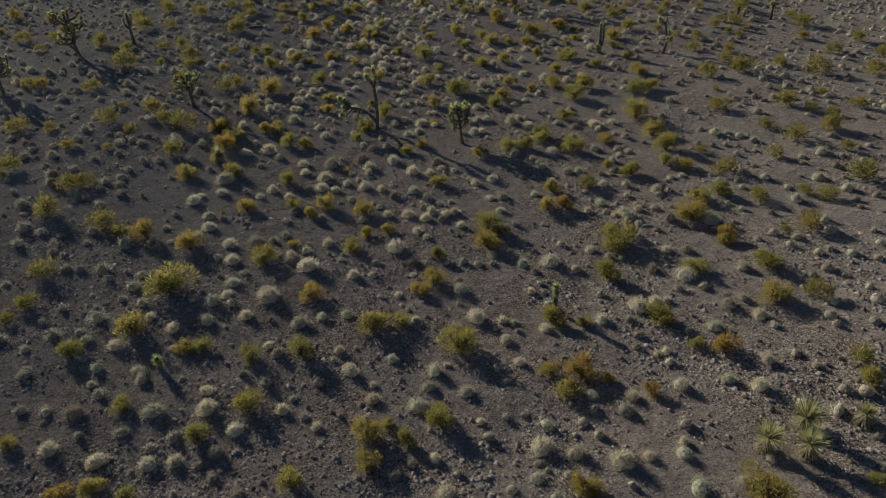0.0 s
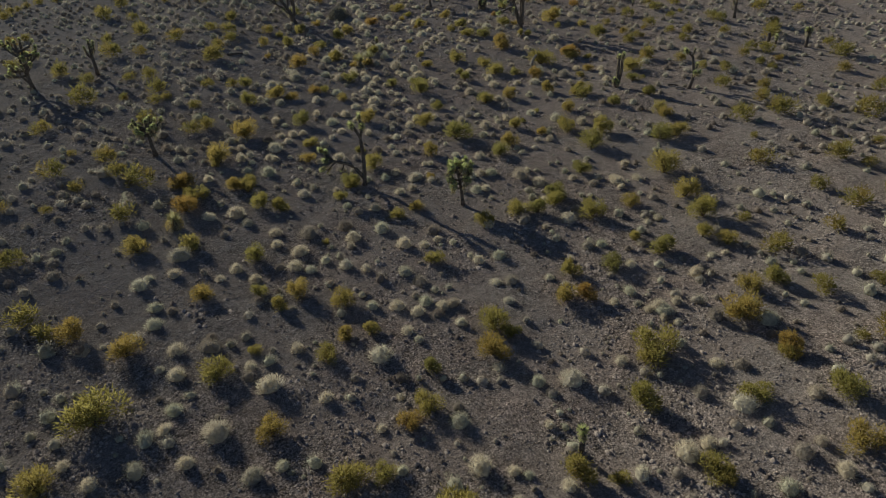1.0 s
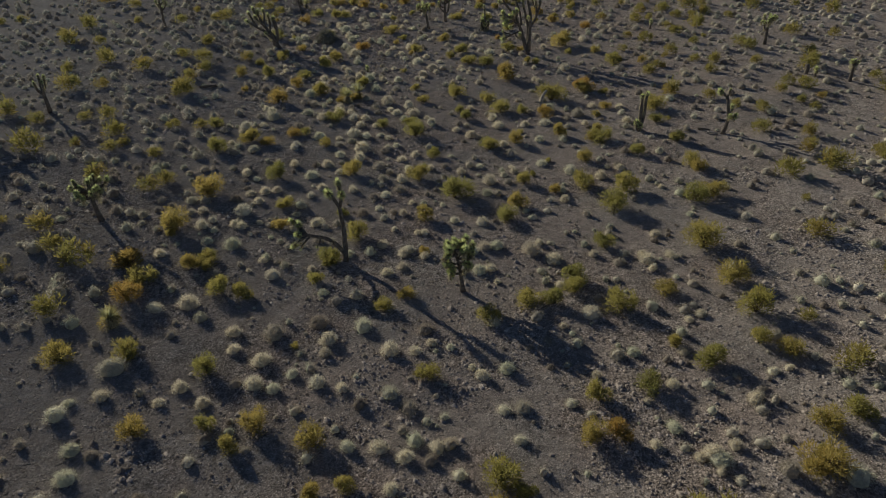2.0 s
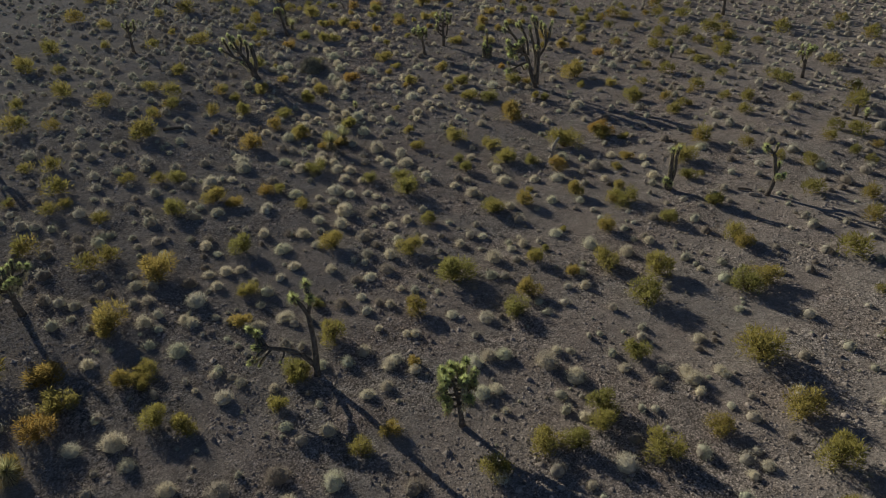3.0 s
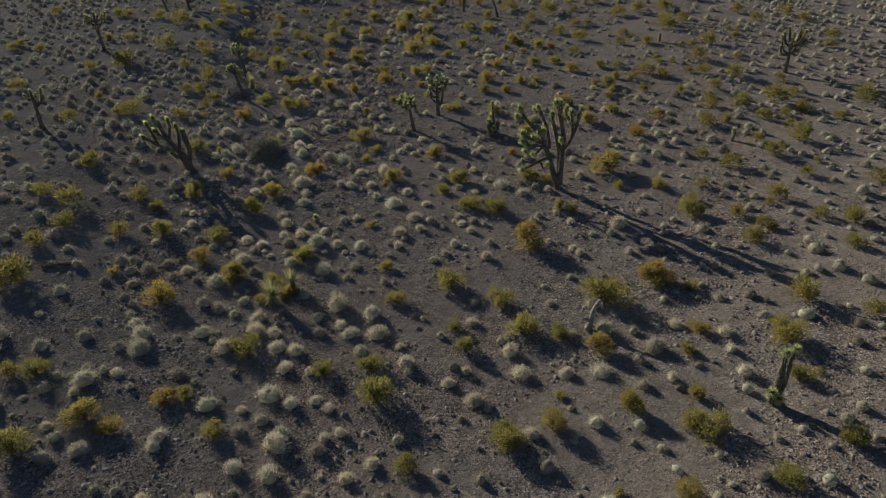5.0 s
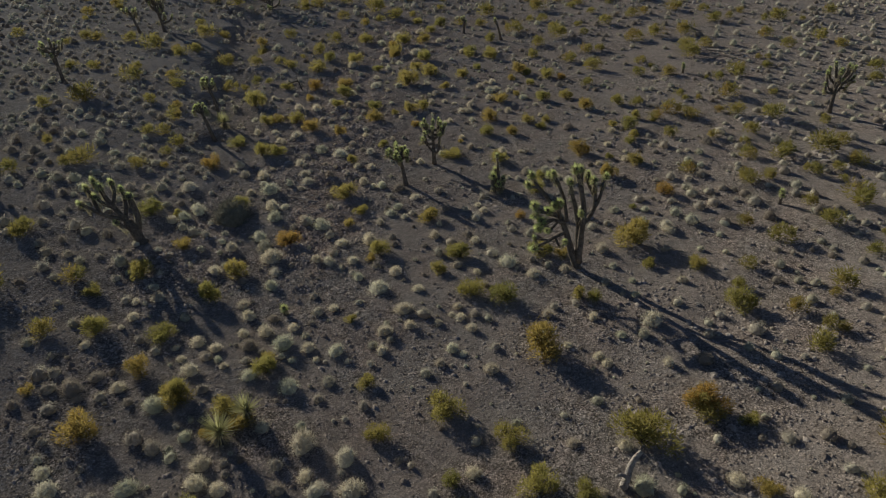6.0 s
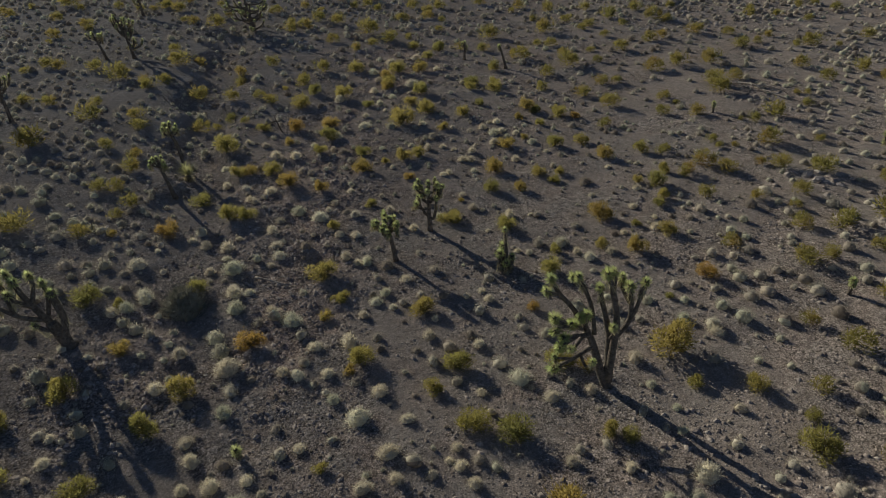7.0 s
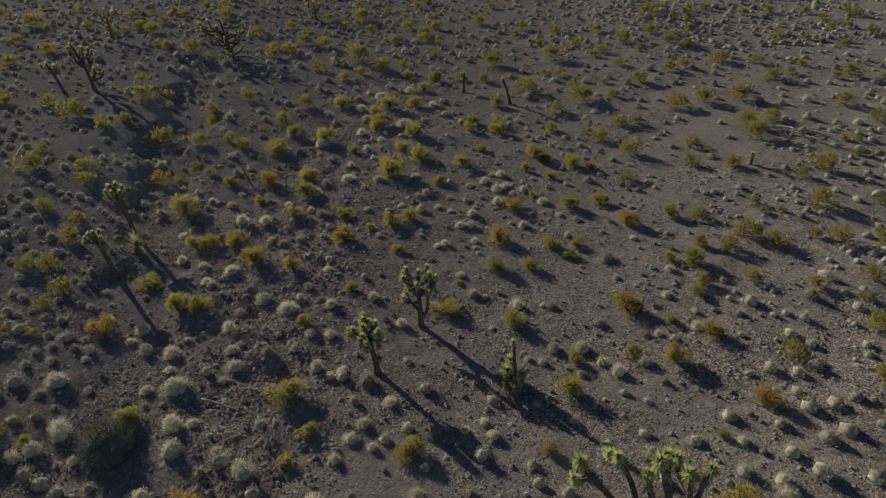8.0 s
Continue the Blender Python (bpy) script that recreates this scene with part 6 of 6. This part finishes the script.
spots = [(7 + random.randrange(3), at(x, y, min(w, 0.9) * 1.15)) for x, y, w in TUFTS[590:]]
random.seed(10)
for _ in range(24000):
    x, y = random.uniform(-60, 60), random.uniform(8, 128)
    patch = noise.noise((x * 0.09, y * 0.09, 5.0))
    outside = abs(x) > 14.5 or y > 67
    if abs(x) > 0.58 * y + 7:
        continue
    set_out = 67 < y < 104 and abs(x - 1.8) < 0.62 * (y - 51)
    if random.random() > ((0.6 if x < 2 else 0.5) + 0.9 * patch if set_out else 0.95 + 1.2 * patch if outside else (0.5 if y > 42 and x < 4 else 0.25) + 0.5 * patch):
        continue
    w = min(1.0, max(0.24, random.gauss(0.40 if set_out else 0.50 if y < 64 else 0.66, 0.14)))
    if free(x, y, w * 0.4):
        taken.setdefault((int(x // 1), int(y // 1)), []).append((x, y, w))
        spots.append(((5 + random.randrange(2) if y > 100 or abs(x) > 30 else random.randrange(5)) if outside and (y > 84 or abs(x) > 17) else 7 + random.randrange(3), at(x, y, w * 1.1, tall=random.uniform(0.8, 1.1)) @ Matrix.Diagonal((random.uniform(0.8, 1.35), random.uniform(0.75, 1.1), 1, 1))))
FAR_TUFT += [triangles(tuft_geo(280 + i, 40, 0.10, 0.05, 1.1, 1, 0.31)) for i in range(2)]
FAR_TUFT += [triangles(tuft_geo(290 + i, 220, 0.09, 0.024, 1.05, 1, 0.29)) for i in range(3)]
random.seed(13)
for _ in range(6500):
    x, y = random.uniform(-55, 55), random.uniform(-25, 142)
    if (abs(x) > 0.58 * y + 7 or y > 128 or y < 8) and random.random() < 0.55 + 0.6 * noise.noise((x * 0.09, y * 0.09, 5.0)):
        spots.append((5 + random.randrange(2), at(x, y, random.uniform(0.35, 0.85))))
# seedlings between the larger plants
for _ in range(1400):
    x, y = random.uniform(-16, 16), random.uniform(10, 84)
    if random.random() < 0.5 + noise.noise((x * 0.2, y * 0.2, 9.0)) and free(x, y, 0.1):
        spots.append((7 + random.randrange(3), at(x, y, random.uniform(0.16, 0.3))))
joined("far_tufts", FAR_TUFT, spots, M_TUFT_FAR, "small pale dry tufts scattered over the plain", "grass tufts")


# ---- stones ----
def stone_pattern(seed, sub):
    random.seed(seed)
    bm = bmesh.new()
    bmesh.ops.create_icosphere(bm, subdivisions=sub, radius=1.0)
    sx, sy, sz = random.uniform(0.8, 1.2), random.uniform(0.6, 1.0), random.uniform(0.45, 0.75)
    for v in bm.verts:
        k = 1 + 0.35 * noise.noise(v.co * 1.3 + Vector((seed * 3.1, 0, 0))) + 0.12 * random.uniform(-1, 1)
        v.co = Vector((v.co.x * sx * k, v.co.y * sy * k, v.co.z * sz * k))
    out = np.array([tuple(v.co) for v in bm.verts]), np.array([tuple(v.index for v in f.verts) for f in bm.faces])
    bm.free()
    return out


def pebble_pattern(seed):
    """An angular stone half sunk in the soil: a crooked ridge over an uneven foot."""
    rnd = random.Random(seed)
    v = np.array([(1, 0, -0.3), (0.3, 0.9, -0.3), (-0.9, 0.5, -0.3), (-0.6, -0.8, -0.3), (0.5, -0.8, -0.3), (0.1, 0.1, 0.75)], float)
    v *= np.array((rnd.uniform(0.9, 1.3), rnd.uniform(0.7, 1.05), rnd.uniform(0.7, 1.2)))
    v += np.array([[rnd.uniform(-0.28, 0.28) for _ in range(3)] for _ in range(6)])
    return v, np.array([(0, 1, 5), (1, 2, 5), (2, 3, 5), (3, 4, 5), (4, 0, 5)])


PEBBLES = [pebble_pattern(300 + i) for i in range(16)]
random.seed(11)
spots = []
while len(spots) < 145000:
    y = random.uniform(8, 108)
    x = random.uniform(-1, 1) * min(26.0, 0.52 * y + 6)
    if random.random() < step(70, 112, y) or random.random() < 0.6 * step(12, 22, abs(x)):
        continue
    rocky = noise.noise((x * 0.22, y * 0.22, 1.0)) + 0.5 * noise.noise((x * 0.8, y * 0.8, 2.0))
    if any(((x - a) / p) ** 2 + ((y - b) / q) ** 2 < 0.6 for a, b, p, q in BARE) and random.random() < 0.8:
        continue
    broken = any(((x - a) / p) ** 2 + ((y - b) / q) ** 2 < random.uniform(0.3, 1.2) for a, b, p, q in RUBBLE)
    if random.random() < (1.0 if broken else 0.4 + 0.9 * rocky):
        s = min(0.14, (0.040 if broken else 0.032) * math.exp(random.gauss(0, 0.58)))
        spots.append((random.randrange(16), at(x, y, s)))
joined("gravel_stones", PEBBLES, spots, M_STONE, "small reddish-grey angular stones strewn over the ground", "stones")

ROCKS = []
for i in range(6):
    v, f = stone_pattern(330 + i, 2)
    me = bpy.data.meshes.new("rock")
    me.from_pydata([tuple(p) for p in v], [], [tuple(int(k) for k in q) for q in f])
    me.materials.append(M_ROCK)
    ROCKS.append(me)
random.seed(12)
# the single stone at 6.95, 57.1 stands in for a dark burrow hole
for x, y, n, spread, lo, hi in ((21.6, 111.3, 26, 1.6, 0.25, 0.7), (22.4, 108.0, 28, 1.5, 0.25, 0.7), (23.1, 104.8, 18, 1.4, 0.2, 0.6), (18.6, 114.7, 14, 1.8, 0.2, 0.5),
                                (13.9, 79.5, 9, 0.9, 0.1, 0.22), (19.4, 74.6, 22, 1.5, 0.22, 0.6), (20.5, 70.2, 24, 1.6, 0.22, 0.6), (21.7, 65.3, 14, 1.4, 0.15, 0.4), (6.9, 60.8, 9, 0.7, 0.08, 0.22),
                                (10.7, 55.0, 10, 0.9, 0.08, 0.25), (6.95, 57.1, 1, 0.0, 0.15, 0.17), (8.6, 59.8, 12, 1.0, 0.1, 0.28), (11.2, 57.2, 18, 1.4, 0.1, 0.3), (13.2, 56.0, 10, 1.0, 0.1, 0.28), (14.46, 79.5, 9, 0.7, 0.15, 0.35), (20.8, 84.8, 12, 1.2, 0.15, 0.4), (9.4, 74.8, 14, 1.2, 0.12, 0.3), (7.7, 70.6, 3, 0.4, 0.12, 0.25), (-12.0, 37.4, 14, 1.2, 0.08, 0.2), (-8.2, 45.0, 12, 1.2, 0.08, 0.2),
                                (-4.3, 60.2, 10, 1.0, 0.08, 0.22), (-11.5, 88.0, 16, 1.6, 0.12, 0.35), (-10.6, 83.0, 14, 1.2, 0.12, 0.3), (-8.6, 75.6, 12, 1.0, 0.1, 0.3), (-7.4, 69.5, 10, 0.9, 0.1, 0.28), (-5.6, 63.4, 12, 0.7, 0.1, 0.28), (6.3, 36.6, 6, 1.0, 0.06, 0.14), (-9.7, 19.0, 2, 0.3, 0.08, 0.12)):
    for _ in range(n):
        s = random.uniform(lo, hi) * (0.5 if x < 0 else 0.46)
        ob = tagged(new("rock", random.choice(ROCKS)), "weathered pale grey-brown rock half sunk in gravel", "rock", "loose rocks")
        ob.matrix_basis = at(x + random.gauss(0, spread * 0.6), y + random.gauss(0, spread * 0.6), s, sink=0.05 * s)


# ---- dead wood ----
def dead_wood(name, label, x, y, limbs, seed, material):
    random.seed(seed)
    ob = tagged(new(name), label, "dead wood")
    ob.matrix_basis = Matrix.Translation((x, y, ground_height(x, y)))
    for i, (pts, r0, r1) in enumerate(limbs):
        line = smoothed(pts)
        g = Geo()
        g.tube(line, [r0 + (r1 - r0) * k / (len(line) - 1) for k in range(len(line))], 7, 0.16)
        part("trunk" if i == 0 else "branch", g.mesh("trunk", material, True), ob)


dead_wood("dead_stump", "bleached forked dead Joshua stump", 6.07, 50.9, [
    ([(0, 0, 0), (0.12, 0.1, 0.35), (0.2, 0.2, 0.75), (0.42, 0.3, 1.05)], 0.12, 0.06),
    ([(0.1, 0.1, 0.3), (-0.12, 0.05, 0.45), (-0.25, 0.0, 0.42)], 0.07, 0.03)], 400, M_DEAD)
dead_wood("fallen_stick", "bleached grey fallen branch lying on gravel", -5.4, 67.9, [([(-0.75, 0.3, 0.06), (0.0, 0.02, 0.07), (0.7, -0.3, 0.05)], 0.05, 0.03), ([(0.1, 0, 0.07), (0.3, 0.2, 0.12), (0.5, 0.25, 0.1)], 0.03, 0.015)], 401, M_DEAD)
dead_wood("fallen_log", "dark fallen Joshua log beside a tree", 14.1, 46.3, [([(-0.32, 0.12, 0.05), (0.0, 0.0, 0.08), (0.25, -0.08, 0.05)], 0.06, 0.04)], 402, M_BARK)
dead_wood("fallen_log", "pale fallen Joshua log beside a tree", 14.35, 45.8, [([(-0.25, 0.1, 0.05), (0.05, 0.0, 0.07), (0.25, -0.12, 0.05)], 0.055, 0.035)], 403, M_DEAD)
dead_wood("fallen_log", "dark fallen Joshua log lying on gravel", -14.2, 55.0, [([(-0.55, -0.15, 0.07), (0.0, 0.0, 0.09), (0.5, 0.15, 0.06)], 0.09, 0.06)], 407, M_BARK)
dead_wood("fallen_tree", "bleached tangle of fallen branches on gravel", 21.24, 86.9, [
    ([(-0.9, 1.5, 0.15), (-0.3, 0.6, 0.35), (0.1, 0.0, 0.2)], 0.08, 0.05), ([(0.1, 0.0, 0.2), (0.7, -0.8, 0.15), (1.2, -1.5, 0.08)], 0.05, 0.03),
    ([(-0.2, 0.5, 0.3), (0.6, 0.3, 0.3), (1.3, 0.2, 0.1)], 0.05, 0.02), ([(-0.4, 0.8, 0.35), (-0.6, 0.1, 0.5), (-0.9, -0.4, 0.2)], 0.05, 0.02),
    ([(0.3, -0.3, 0.2), (0.9, -0.4, 0.35), (1.5, -0.6, 0.1)], 0.04, 0.02)], 404, M_DEAD)
dead_wood("dead_stump", "dark broken Joshua stump standing upright", 22.87, 54.24, [([(0, 0, 0), (0.03, 0, 0.3), (-0.02, 0.02, 0.6)], 0.13, 0.10)], 405, M_BARK)
dead_wood("fallen_branch", "dark crooked dead branch propped on gravel", -8.4, 83.74, [
    ([(-0.95, 0.1, 0.25), (-0.4, 0.05, 0.5), (0.05, 0.0, 0.62), (0.2, -0.1, 0.3), (0.35, -0.15, 0.0)], 0.05, 0.035),
    ([(0.05, 0.0, 0.62), (-0.05, 0.15, 0.85), (0.05, 0.2, 1.0)], 0.035, 0.015), ([(-0.4, 0.05, 0.5), (-0.55, -0.15, 0.25), (-0.6, -0.2, 0.0)], 0.035, 0.02)], 406, M_BARK)
